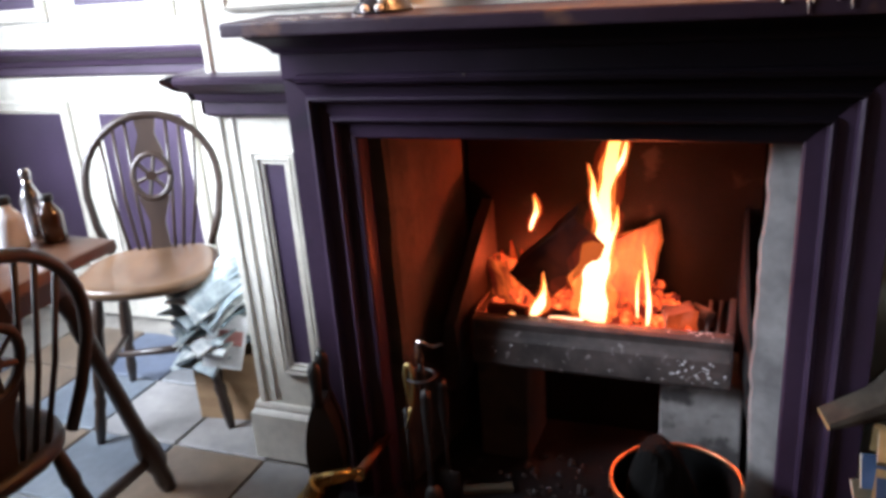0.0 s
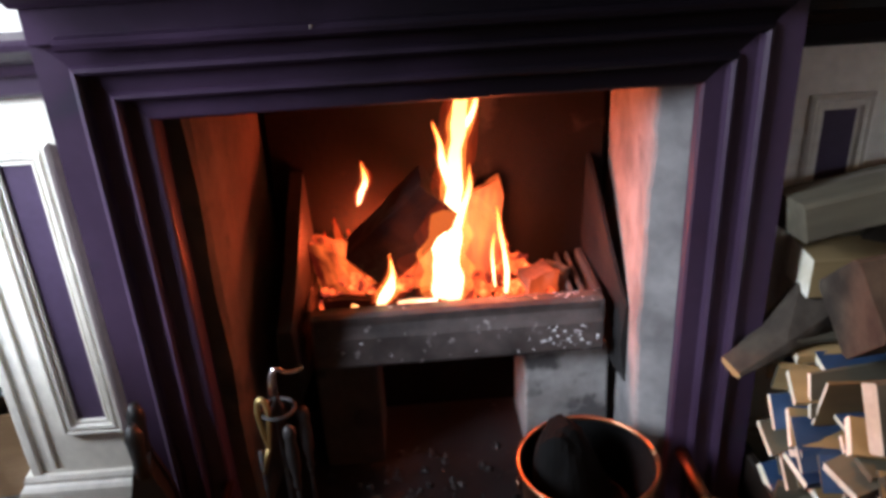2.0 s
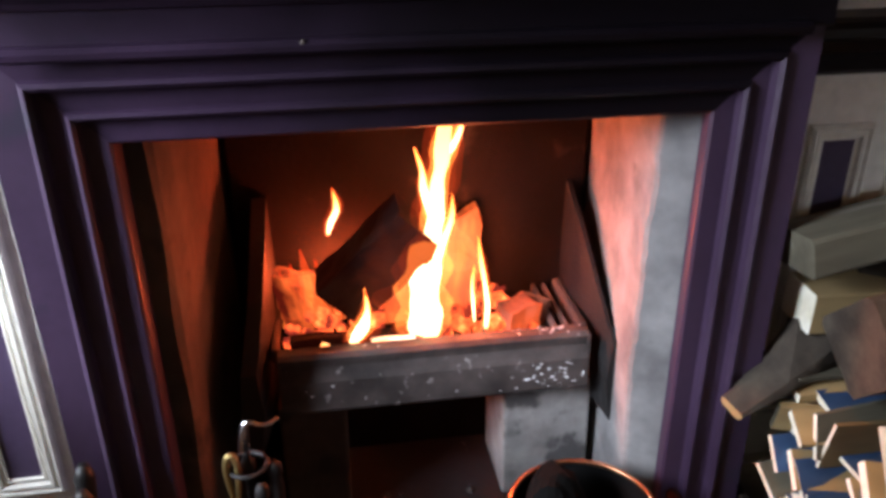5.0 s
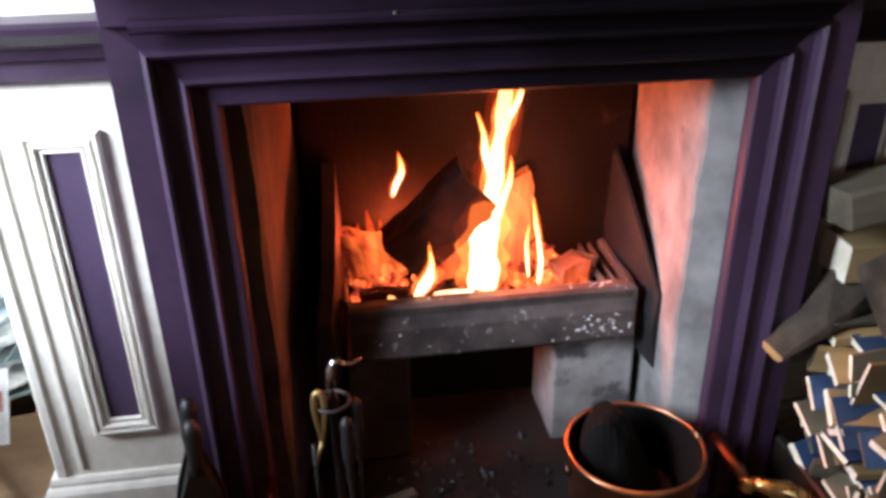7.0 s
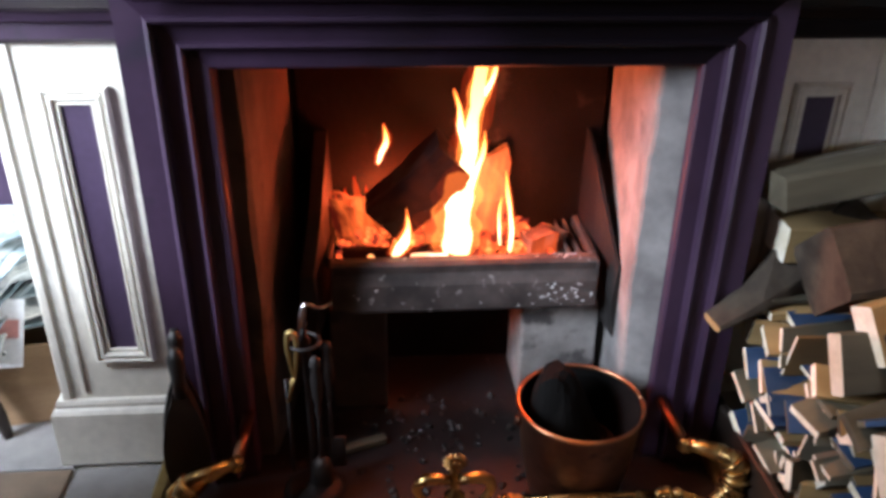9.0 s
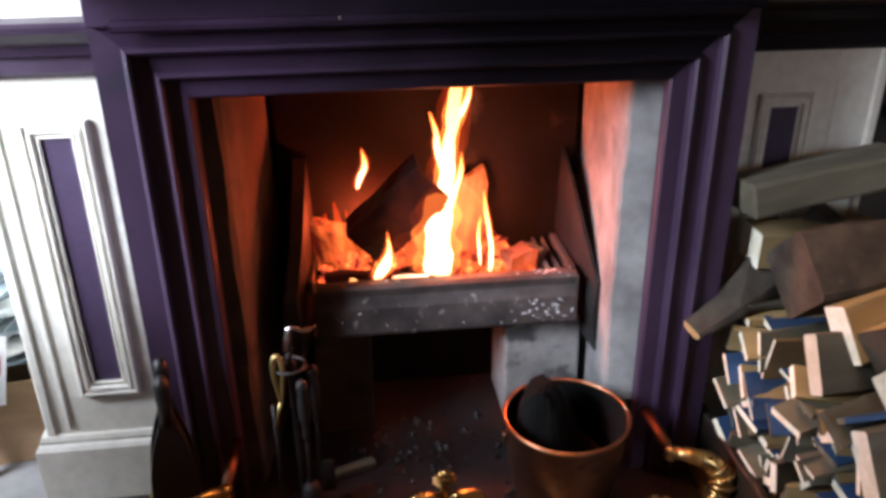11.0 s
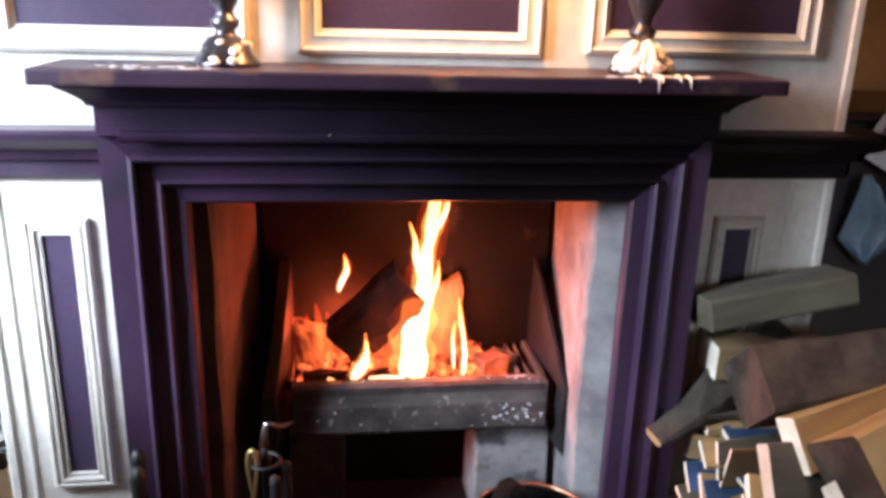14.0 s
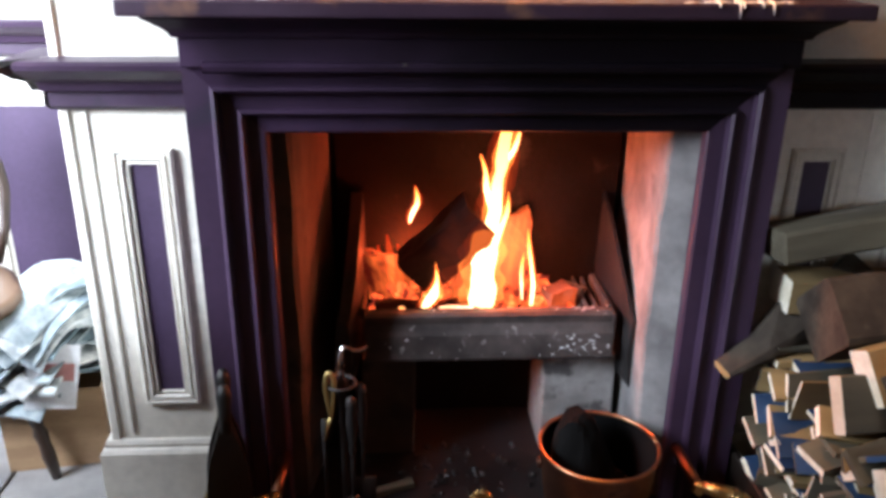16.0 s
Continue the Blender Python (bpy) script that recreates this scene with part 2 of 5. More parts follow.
def smoulder(m, strength, scale, at, width=0.3, hot=(1.0, 0.13, 0.03), stretch=(1, 1, 1)):
    """Lets burning wood glow red in ragged patches; firelight on it is painted in too."""
    n, l = m.node_tree.nodes, m.node_tree.links
    co = n.new("ShaderNodeTexCoord")
    mp = n.new("ShaderNodeMapping")
    mp.inputs["Scale"].default_value = stretch
    l.new(co.outputs["Object"], mp.inputs[0])
    nz = n.new("ShaderNodeTexNoise")
    nz.inputs["Scale"].default_value, nz.inputs["Detail"].default_value = scale, 7
    l.new(mp.outputs[0], nz.inputs["Vector"])
    ramp = n.new("ShaderNodeValToRGB")
    ramp.color_ramp.elements[0].position, ramp.color_ramp.elements[1].position = at, at + width
    ramp.color_ramp.elements[0].color, ramp.color_ramp.elements[1].color = (0.06, 0.004, 0.002, 1), (*hot, 1)
    l.new(nz.outputs[0], ramp.inputs[0])
    b = n["Principled BSDF"]
    l.new(ramp.outputs[0], b.inputs["Emission Color"])
    b.inputs["Emission Strength"].default_value = strength
    return m


# strong glow also stands for flame light on the log faces
BLAZING = smoulder(mat("blazing_wood", (0.13, 0.055, 0.035), 0.8, second=(0.035, 0.018, 0.013), scale=12, grain=60, bump=0.7, stretch=(1, 1, 0.35)), 1.15, 26, 0.38, 0.30, (1.0, 0.15, 0.028), (1, 1, 0.28))
WHITEHOT = glow("white_hot_ember", [(0.0, (1.0, 0.35, 0.15)), (0.45, (1.0, 0.45, 0.22)), (0.6, (1.0, 0.8, 0.6))], 3.0, noise_scale=40)
smoulder(SCORCHED, 0.7, 9, 0.36)
smoulder(CHAR, 0.10, 7, 0.50)
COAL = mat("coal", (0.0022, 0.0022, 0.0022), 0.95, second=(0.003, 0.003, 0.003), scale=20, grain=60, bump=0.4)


def soot_and_shade(source, name):
    """The purple paint in mottled darkening towards +x: soot, and shade put into the colour."""
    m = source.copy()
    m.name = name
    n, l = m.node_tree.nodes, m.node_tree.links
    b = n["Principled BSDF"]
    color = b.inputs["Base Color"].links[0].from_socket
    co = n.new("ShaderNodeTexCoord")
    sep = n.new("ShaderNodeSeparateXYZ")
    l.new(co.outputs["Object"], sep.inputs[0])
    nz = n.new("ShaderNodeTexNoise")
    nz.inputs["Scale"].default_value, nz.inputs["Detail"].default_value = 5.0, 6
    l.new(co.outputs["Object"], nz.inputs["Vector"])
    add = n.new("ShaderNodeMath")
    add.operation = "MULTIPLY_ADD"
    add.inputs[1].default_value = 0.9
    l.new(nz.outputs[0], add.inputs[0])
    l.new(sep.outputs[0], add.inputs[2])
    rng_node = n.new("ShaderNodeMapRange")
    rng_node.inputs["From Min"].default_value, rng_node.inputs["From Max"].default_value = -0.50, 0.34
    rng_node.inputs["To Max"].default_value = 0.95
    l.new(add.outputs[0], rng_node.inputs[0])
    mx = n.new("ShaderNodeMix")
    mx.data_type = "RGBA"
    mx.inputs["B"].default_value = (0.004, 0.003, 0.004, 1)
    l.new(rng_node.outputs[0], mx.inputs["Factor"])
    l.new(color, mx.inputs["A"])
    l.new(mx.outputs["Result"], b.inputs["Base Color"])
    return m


SOOT_SHADE = soot_and_shade(PURPLE, "smoke_blackened_purple_paint")
for m in (SOOT, COAL, CHAR, SOOT_SHADE):
    m.node_tree.nodes["Principled BSDF"].inputs["Specular IOR Level"].default_value = 0.15


# ---- mesh helpers ----
def box(bm, x0, x1, y0, y1, z0, z1, bevel=0.0, m=None, segments=1):
    made = bmesh.ops.create_cube(bm, size=1.0)["verts"]
    for v in made:
        v.co = Vector(((x0 + x1) / 2 + v.co.x * (x1 - x0), (y0 + y1) / 2 + v.co.y * (y1 - y0), (z0 + z1) / 2 + v.co.z * (z1 - z0)))
    if m is not None:
        bmesh.ops.transform(bm, matrix=m, verts=made)
    if bevel:
        edges = list({e for v in made for e in v.link_edges})
        bmesh.ops.bevel(bm, geom=edges, offset=bevel, segments=segments, affect="EDGES", profile=0.6)
    return bm


def lathe(bm, profile, steps=24, m=None, squash=(1, 1)):
    """Turns a profile of (radius, z) round z."""
    rings = []
    for r, z in profile:
        rings.append([bm.verts.new((r * squash[0] * math.cos(2 * math.pi * i / steps), r * squash[1] * math.sin(2 * math.pi * i / steps), z)) for i in range(steps)])
    for a, b in zip(rings, rings[1:]):
        for i in range(steps):
            j = (i + 1) % steps
            bm.faces.new((a[i], a[j], b[j], b[i]))
    if profile[0][0] > 1e-4:
        bm.faces.new(list(reversed(rings[0])))
    if profile[-1][0] > 1e-4:
        bm.faces.new(rings[-1])
    if m is not None:
        bmesh.ops.transform(bm, matrix=m, verts=[v for r in rings for v in r])
    return bm


def tube(bm, points, radius, steps=10, taper=None):
    """A round bar through the points; taper gives a radius for each point."""
    pts = [Vector(p) for p in points]
    rings, side = [], None
    for i, p in enumerate(pts):
        d = (pts[min(i + 1, len(pts) - 1)] - pts[max(i - 1, 0)]).normalized()
        if side is None:
            side = d.orthogonal().normalized()
        side = (side - d * side.dot(d)).normalized()
        up = d.cross(side)
        r = taper[i] if taper else radius
        rings.append([bm.verts.new(p + side * r * math.cos(2 * math.pi * k / steps) + up * r * math.sin(2 * math.pi * k / steps)) for k in range(steps)])
    for a, b in zip(rings, rings[1:]):
        for k in range(steps):
            j = (k + 1) % steps
            bm.faces.new((a[k], a[j], b[j], b[k]))
    bm.faces.new(list(reversed(rings[0])))
    bm.faces.new(rings[-1])
    return bm


def arc(fn, a0, a1, n):
    return [fn(a0 + (a1 - a0) * i / n) for i in range(n + 1)]


def sweep(bm, rings, closed):
    """Joins equal rings of points to a strip along them."""
    vs = [[bm.verts.new(p) for p in r] for r in rings]
    pairs = list(zip(vs, vs[1:])) + ([(vs[-1], vs[0])] if closed else [])
    for a, b in pairs:
        for i in range(len(a) - 1):
            bm.faces.new((a[i], a[i + 1], b[i + 1], b[i]))
    return bm


def moulding_frame(bm, x0, x1, z0, z1, y, profile):
    """A mitred moulding round a rectangle on a wall that faces -y; profile: (inwards, out of the wall)."""
    rings = []
    for sx, sz in ((0, 0), (1, 0), (1, 1), (0, 1)):
        rings.append([((x1 - d) if sx else (x0 + d), y - h, (z1 - d) if sz else (z0 + d)) for d, h in profile])
    return sweep(bm, rings, True)


def mesh_of(name, bm, material, smooth=False):
    bmesh.ops.recalc_face_normals(bm, faces=bm.faces)
    me = bpy.data.meshes.new(name)
    bm.to_mesh(me)
    bm.free()
    for m in (material if isinstance(material, (list, tuple)) else [material]):
        me.materials.append(m)
    if smooth:
        me.shade_smooth()
    return me


def part(name, bm, material, parent=None, label="", smooth=False):
    ob = new(name, mesh_of(name, bm, material, smooth))
    if parent is not None:
        ob.parent = parent
    return tagged(ob, label)


def thing(name, label, category, at=(0, 0, 0), group="", rz=0.0):
    ob = new(name)
    ob.empty_display_size = 0.05
    ob.matrix_world = pose(*at, 0, 0, rz)
    return tagged(ob, label, category, group)


def structure(name, bm, material, label, category):
    return tagged(part(name, bm, material), label, category, kind="structure")


# ---- the room ----
DADO, MANTEL, WALL_Y, BACK_Y = 1.03, 1.150, 1.72, 2.42
LEFT, RIGHT, CEILING = -1.04, 0.70, 2.45

bm = bmesh.new()
box(bm, -2.92, 2.4, -2.1, 2.6, -0.12, -0.012)
floor = structure("floor", bm, GROUT, "pub floor of mixed slate tiles set in pale mortar", "floor")

bm = bmesh.new()
box(bm, -2.92, 2.4, -2.1, 2.6, CEILING, CEILING + 0.1)
structure("ceiling", bm, CEIL, "plain cream painted ceiling of the room", "ceiling")

bm = bmesh.new()
box(bm, -2.92, LEFT + 0.02, BACK_Y, BACK_Y + 0.15, 0, CEILING)
wall_alcove = structure("wall_north_alcove", bm, WHITE, "cream panelled wall of the alcove beside the chimney breast", "wall")
bm = bmesh.new()
box(bm, RIGHT - 0.02, 2.4, BACK_Y, BACK_Y + 0.15, 0, CEILING)
structure("wall_north_recess", bm, PLASTER, "brownish plastered wall of the recess behind the firewood", "wall")
bm = bmesh.new()
box(bm, 2.3, 2.45, -2.1, BACK_Y + 0.15, 0, CEILING)
structure("wall_east", bm, PLASTER, "plain brownish plastered side wall of the room", "wall")
bm = bmesh.new()
# opening added for the recess fill, out of view
for x0, x1, z0, z1 in ((-2.92, 1.2, 0, CEILING), (2.0, 2.3, 0, CEILING), (1.2, 2.0, 0, 1.1), (1.2, 2.0, 2.1, CEILING)):
    box(bm, x0, x1, -2.15, -2.0, z0, z1)
structure("wall_south", bm, PLASTER, "plain brownish plastered wall behind the camera", "wall")
bm = bmesh.new()
for y0, y1, z0, z1 in ((-2.0, 0.10, 0, CEILING), (1.60, BACK_Y, 0, CEILING), (0.10, 1.60, 0, 1.15), (0.10, 1.60, 2.40, CEILING)):
    box(bm, -2.92, -2.78, y0, y1, z0, z1)
structure("wall_west", bm, WHITE, "cream side wall with the window that lights the room", "wall")

# chimney breast with the fire opening through its face
bm = bmesh.new()
box(bm, LEFT, RIGHT, WALL_Y, BACK_Y + 0.1, 0.965, CEILING)
breast = structure("wall_chimney_breast", bm, WHITE, "cream painted panelled chimney breast round the fireplace", "wall")
for x0, x1 in ((LEFT, -0.66), (0.245, RIGHT)):
    bm = bmesh.new()
    box(bm, x0, x1, WALL_Y, BACK_Y + 0.1, 0, 0.965)
    part("pier", bm, WHITE, breast)

bm = bmesh.new()
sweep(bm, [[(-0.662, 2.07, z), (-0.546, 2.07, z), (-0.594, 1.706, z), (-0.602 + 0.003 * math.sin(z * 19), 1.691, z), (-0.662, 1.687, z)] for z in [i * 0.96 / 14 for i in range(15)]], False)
structure("firebox_wall_west", bm, BROWN_RENDER, "smoke-stained rendered cheek of the firebox", "firebox wall")
bm = bmesh.new()
box(bm, -0.60, 0.19, 2.06, 2.12, 0, 0.965)
structure("firebox_wall_north", bm, SOOT, "soot-blackened back wall of the firebox", "firebox wall")


def chipped(z):
    """The chipped arris of the rendered cheek."""
    return 0.003 * math.sin(z * 9) + 0.006 * noise.noise(Vector((0.3, 0.7, z * 22))) + 0.003 * noise.noise(Vector((4.3, 0.7, z * 60)))


bm = bmesh.new()
sweep(bm, [[(0.240, 1.654, z), (0.220, 1.660, z), (0.171 + chipped(z), 1.687, z), (0.166 + chipped(z), 1.694, z), (0.172, 1.78, z), (0.186, 2.07, z), (0.246, 2.07, z)] for z in [i * 0.96 / 40 for i in range(41)]], False)
structure("firebox_wall_east", bm, RENDER, "pale cement-rendered cheek of the firebox, lit by flames", "firebox wall")
bm = bmesh.new()
box(bm, -0.60, 0.19, 1.69, 1.80, 0.90, 0.965)
structure("firebox_lintel", bm, SOOT, "black sooty lintel above the fire opening", "lintel")
bm = bmesh.new()
box(bm, -0.80, 0.36, 1.34, 2.06, -0.01, 0.012, 0.004)
structure("hearth", bm, HEARTH, "black slate hearth slab speckled with ash", "hearth")


# ---- panelling ----
PANEL_PROFILE = [(0, 0.0), (0, 0.010), (0.006, 0.016), (0.011, 0.011), (0.014, 0.013), (0.020, 0.013), (0.023, 0.006), (0.028, 0.004), (0.028, 0.0)]
NARROW_PROFILE = [(0, 0.0), (0, 0.009), (0.004, 0.015), (0.008, 0.015), (0.010, 0.009), (0.013, 0.009), (0.016, 0.015), (0.021, 0.015), (0.024, 0.007), (0.027, 0.007), (0.029, 0.010), (0.032, 0.010), (0.034, 0.003), (0.034, 0.0)]
WIDE_PROFILE = [(0, 0.0), (0, 0.012), (0.008, 0.018), (0.014, 0.012), (0.030, 0.012), (0.033, 0.016), (0.038, 0.008), (0.046, 0.005), (0.046, 0.0)]


def wall_panel(x0, x1, z0, z1, y, parent, profile=PANEL_PROFILE):
    """A framed panel on a wall: raised cream moulding round a dark field."""
    bm = bmesh.new()
    moulding_frame(bm, x0, x1, z0, z1, y, profile)
    fr = part("panel_moulding", bm, WHITE, parent)
    d = profile[-1][0] - 0.002
    bm = bmesh.new()
    box(bm, x0 + d, x1 - d, y - 0.004, y + 0.002, z0 + d, z1 - d)
    part("panel", bm, INSET, parent, "dark aubergine painted panel field")
    return fr


# panels of the chimney breast: two narrow ones below, three wide ones above the shelf
wall_panel(-0.955, -0.833, 0.262, 0.851, WALL_Y, breast, NARROW_PROFILE)
wall_panel(0.442, 0.555, 0.268, 0.845, WALL_Y, breast)
wall_panel(-0.965, -0.515, 1.163, 1.80, WALL_Y, breast, WIDE_PROFILE)
wall_panel(-0.428, 0.038, 1.168, 1.80, WALL_Y, breast, WIDE_PROFILE)
wall_panel(0.126, 0.608, 1.178, 1.80, WALL_Y, breast, WIDE_PROFILE)
# raised centre fields in the three wide panels, the middle one golden brown
RAISED = [(0, 0.0), (0, 0.008), (0.004, 0.013), (0.010, 0.013), (0.014, 0.008), (0.030, 0.012), (0.030, 0.0)]
for x0, x1, z0, bead_paint in ((-0.855, -0.580, 1.296, INSET), (-0.322, -0.070, 1.302, GOLDEN_BROWN), (0.232, 0.500, 1.312, INSET)):
    bm = bmesh.new()
    moulding_frame(bm, x0, x1, z0, 1.68, WALL_Y - 0.004, RAISED)
    part("field_moulding", bm, bead_paint, breast)
    bm = bmesh.new()
    box(bm, x0 + 0.029, x1 - 0.029, WALL_Y - 0.015, WALL_Y - 0.003, z0 + 0.029, 1.651)
    part("raised_field", bm, bead_paint, breast)
# corner beads of the breast and stiles beside the narrow panels
for x0, x1 in ((LEFT - 0.004, LEFT + 0.018), (RIGHT - 0.018, RIGHT + 0.004)):
    bm = bmesh.new()
    box(bm, x0, x1, WALL_Y - 0.006, WALL_Y + 0.02, 0.16, CEILING - 0.01, 0.004)
    part("corner_bead", bm, WHITE, breast)
for x0, x1 in ((-1.000, -0.990), (0.600, 0.610)):
    bm = bmesh.new()
    box(bm, x0, x1, WALL_Y - 0.005, WALL_Y + 0.002, 0.18, 0.925, 0.002)
    part("stile_bead", bm, WHITE, breast)
# alcove panels
for x0, x1 in ((-2.74, -2.20), (-2.115, -1.655), (-1.57, -1.13)):
    wall_panel(x0, x1, 0.20, 0.84, BACK_Y, wall_alcove, WIDE_PROFILE)
    wall_panel(x0, x1, 1.12, 1.85, BACK_Y, wall_alcove, WIDE_PROFILE)


def dado_rail(name, x0, x1, y, left_end=0.0, right_end=0.0, paint=PURPLE):
    """Purple dado rail on a wall that faces -y, with returned ends."""
    prof = [(0.0, DADO), (0.072, DADO), (0.080, DADO - 0.006), (0.078, DADO - 0.016), (0.058, DADO - 0.034), (0.040, DADO - 0.042),
            (0.034, DADO - 0.060), (0.020, DADO - 0.064), (0.020, DADO - 0.092), (0.012, DADO - 0.100), (0.0, DADO - 0.100)]
    bm = bmesh.new()
    sweep(bm, [[(x0 - h * left_end, y - h, z) for h, z in prof], [(x1 + h * right_end, y - h, z) for h, z in prof]], False)
    if left_end:
        sweep(bm, [[(x0 - h, y + 0.12, z) for h, z in prof], [(x0 - h, y - h, z) for h, z in prof]], False)
    if right_end:
        sweep(bm, [[(x1 + h, y + 0.12, z) for h, z in prof], [(x1 + h, y - h, z) for h, z in prof]], False)
    return structure(name, bm, paint, "purple painted moulded dado rail along the panelling", "dado rail")


dado_rail("trim_dado_west", LEFT, -0.772, WALL_Y, left_end=0.55)
# near-black paint on this rail stands for the shade at its end
dado_rail("trim_dado_east", 0.372, RIGHT, WALL_Y, right_end=0.55, paint=SOOT_SHADE)
dado_rail("trim_dado_alcove", -2.78, LEFT, BACK_Y)


def skirting(name, x0, x1, y, h=0.165, out=0.022):
    prof = [(0.0, h), (0.008, h), (0.012, h - 0.010), (0.010, h - 0.018), (0.016, h - 0.022), (out, h - 0.030), (out, 0.0)]
    bm = bmesh.new()
    sweep(bm, [[(x0 - d, y + 0.10, z) for d, z in prof], [(x0 - d, y - d, z) for d, z in prof], [(x1, y - d, z) for d, z in prof]], False)
    return structure(name, bm, WHITE, "cream painted skirting board with moulded top", "skirting board")


skirting("baseboard_breast_west", LEFT - 0.008, -0.772, WALL_Y)
skirting("baseboard_breast_east", 0.372, RIGHT, WALL_Y)
skirting("baseboard_alcove", -2.75, LEFT, BACK_Y)

# ---- fireplace surround ----
surround = thing("fireplace_surround", "dark purple painted wooden fireplace surround with moulded shelf", "fireplace", (-0.2, WALL_Y, 0))
OX0, OX1, OZ = -0.631, 0.221, 0.900
ARCH = [(0, 1.70), (0, 1.637), (0.004, 1.633), (0.034, 1.631), (0.037, 1.617), (0.042, 1.612), (0.047, 1.616), (0.050, 1.624), (0.077, 1.621),
        (0.080, 1.606), (0.086, 1.600), (0.092, 1.604), (0.095, 1.611), (0.1405, 1.607), (0.1405, 1.72)]


def under(ob):
    """Hangs a part built in world places under the surround."""
    ob.matrix_parent_inverse = surround.matrix_world.inverted()
    return ob


bm = bmesh.new()
sweep(bm, [[(OX0 - d, y, 0.0) for d, y in ARCH], [(OX0 - d, y, OZ + d) for d, y in ARCH]], False)
under(part("jamb", bm, PURPLE, surround))
bm = bmesh.new()
sweep(bm, [[(OX1 + d, y, OZ + d) for d, y in ARCH], [(OX1 + d, y, 0.0) for d, y in ARCH]], False)
under(part("jamb", bm, PURPLE, surround))
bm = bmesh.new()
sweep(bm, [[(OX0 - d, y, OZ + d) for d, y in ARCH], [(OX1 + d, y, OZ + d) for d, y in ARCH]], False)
under(part("architrave", bm, SOOT_SHADE, surround))
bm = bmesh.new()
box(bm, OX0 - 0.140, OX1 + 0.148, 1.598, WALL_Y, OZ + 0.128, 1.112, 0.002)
under(part("frieze", bm, SOOT_SHADE, surround))
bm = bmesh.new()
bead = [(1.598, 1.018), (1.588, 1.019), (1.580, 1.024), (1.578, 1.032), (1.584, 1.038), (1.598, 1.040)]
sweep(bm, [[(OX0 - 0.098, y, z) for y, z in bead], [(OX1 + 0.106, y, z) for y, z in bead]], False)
under(part("frieze_bead", bm, SOOT_SHADE, surround))
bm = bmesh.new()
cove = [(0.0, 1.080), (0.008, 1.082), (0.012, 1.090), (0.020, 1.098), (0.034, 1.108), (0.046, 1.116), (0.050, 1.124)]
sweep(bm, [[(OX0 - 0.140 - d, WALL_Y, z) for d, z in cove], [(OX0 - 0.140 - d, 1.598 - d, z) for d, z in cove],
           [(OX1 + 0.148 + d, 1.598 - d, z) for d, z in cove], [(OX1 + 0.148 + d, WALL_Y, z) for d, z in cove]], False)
under(part("cove_moulding", bm, SOOT_SHADE, surround))
bm = bmesh.new()
box(bm, -0.850, 0.452, 1.522, WALL_Y, 1.122, MANTEL, 0.005, segments=2)
under(part("mantel_shelf", bm, WORN, surround, "purple shelf rubbed brown along its top"))

# ---- grate and fire ----
grate = thing("fire_grate", "black cast-iron fire grate dusted with pale ash", "grate", (-0.17, 1.82, 0.012))


def local(bm, ob):
    bmesh.ops.transform(bm, matrix=ob.matrix_world.inverted(), verts=bm.verts)
    return bm


bm = bmesh.new()
sweep(bm, [[(x, 1.845, 0.425), (x, 1.815, 0.428), (x, 1.808, 0.420), (x, 1.812, 0.400), (x, 1.806, 0.385), (x, 1.800, 0.375), (x, 1.797, 0.315), (x, 1.802, 0.307), (x, 1.845, 0.305)]
           for x in (-0.462, 0.125)], False)
for x in (-0.462, 0.125):
    box(bm, x - 0.002, x + 0.002, 1.803, 1.845, 0.306, 0.425)
part("front_plate", local(bm, grate), ASHY, grate, "ash-covered iron front plate")
for x0, x1 in ((-0.475, -0.462), (0.112, 0.130)):
    bm = bmesh.new()
    box(bm, x0, x1, 1.835, 2.03, 0.400, 0.432, 0.004)
    part("side_bar", local(bm, grate), ASHY, grate)
bm = bmesh.new()
box(bm, 0.066, 0.074, 1.845, 2.03, 0.405, 0.425, 0.003)
box(bm, 0.090, 0.097, 1.845, 2.03, 0.405, 0.425, 0.003)
part("side_rib", local(bm, grate), ASHY, grate)
for k in range(9):
    bm = bmesh.new()
    x = -0.43 + k * 0.065
    box(bm, x - 0.008, x + 0.008, 1.84, 2.04, 0.32, 0.34, 0.003)
    part("floor_bar", local(bm, grate), IRON, grate)
# splayed iron cheeks: the front foot stands outwards, the top leans to the back
for s, x_in in ((-1, -0.464), (1, 0.128)):
    bm = bmesh.new()
    rings = []
    for y, z0, z1, flare in ((1.782, 0.235, 0.415, 0.030), (1.800, 0.240, 0.440, 0.024), (1.86, 0.25, 0.515, 0.012), (1.95, 0.26, 0.600, 0.004), (2.034, 0.27, 0.655, 0.0)):
        x0, x1 = x_in + s * flare, x_in + s * (flare + (0.040 if s < 0 else 0.020))
        rings.append([(x0 + s * 0.012, y, z0), (x0, y, (z0 + z1) / 2), (x0 + s * 0.006, y, z1), (x1 - s * 0.006, y, z1), (x1, y, (z0 + z1) / 2), (x1 + s * 0.012, y, z0), (x0 + s * 0.012, y, z0)])
    sweep(bm, rings, False)
    bmesh.ops.remove_doubles(bm, verts=bm.verts, dist=0.0002)
    bmesh.ops.holes_fill(bm, edges=[e for e in bm.edges if e.is_boundary], sides=8)
    part("cheek", local(bm, grate), IRON, grate)
bm = bmesh.new()
box(bm, -0.544, 0.178, 2.035, 2.055, 0.27, 0.885, 0.01)
part("fireback", local(bm, grate), SOOT, grate)


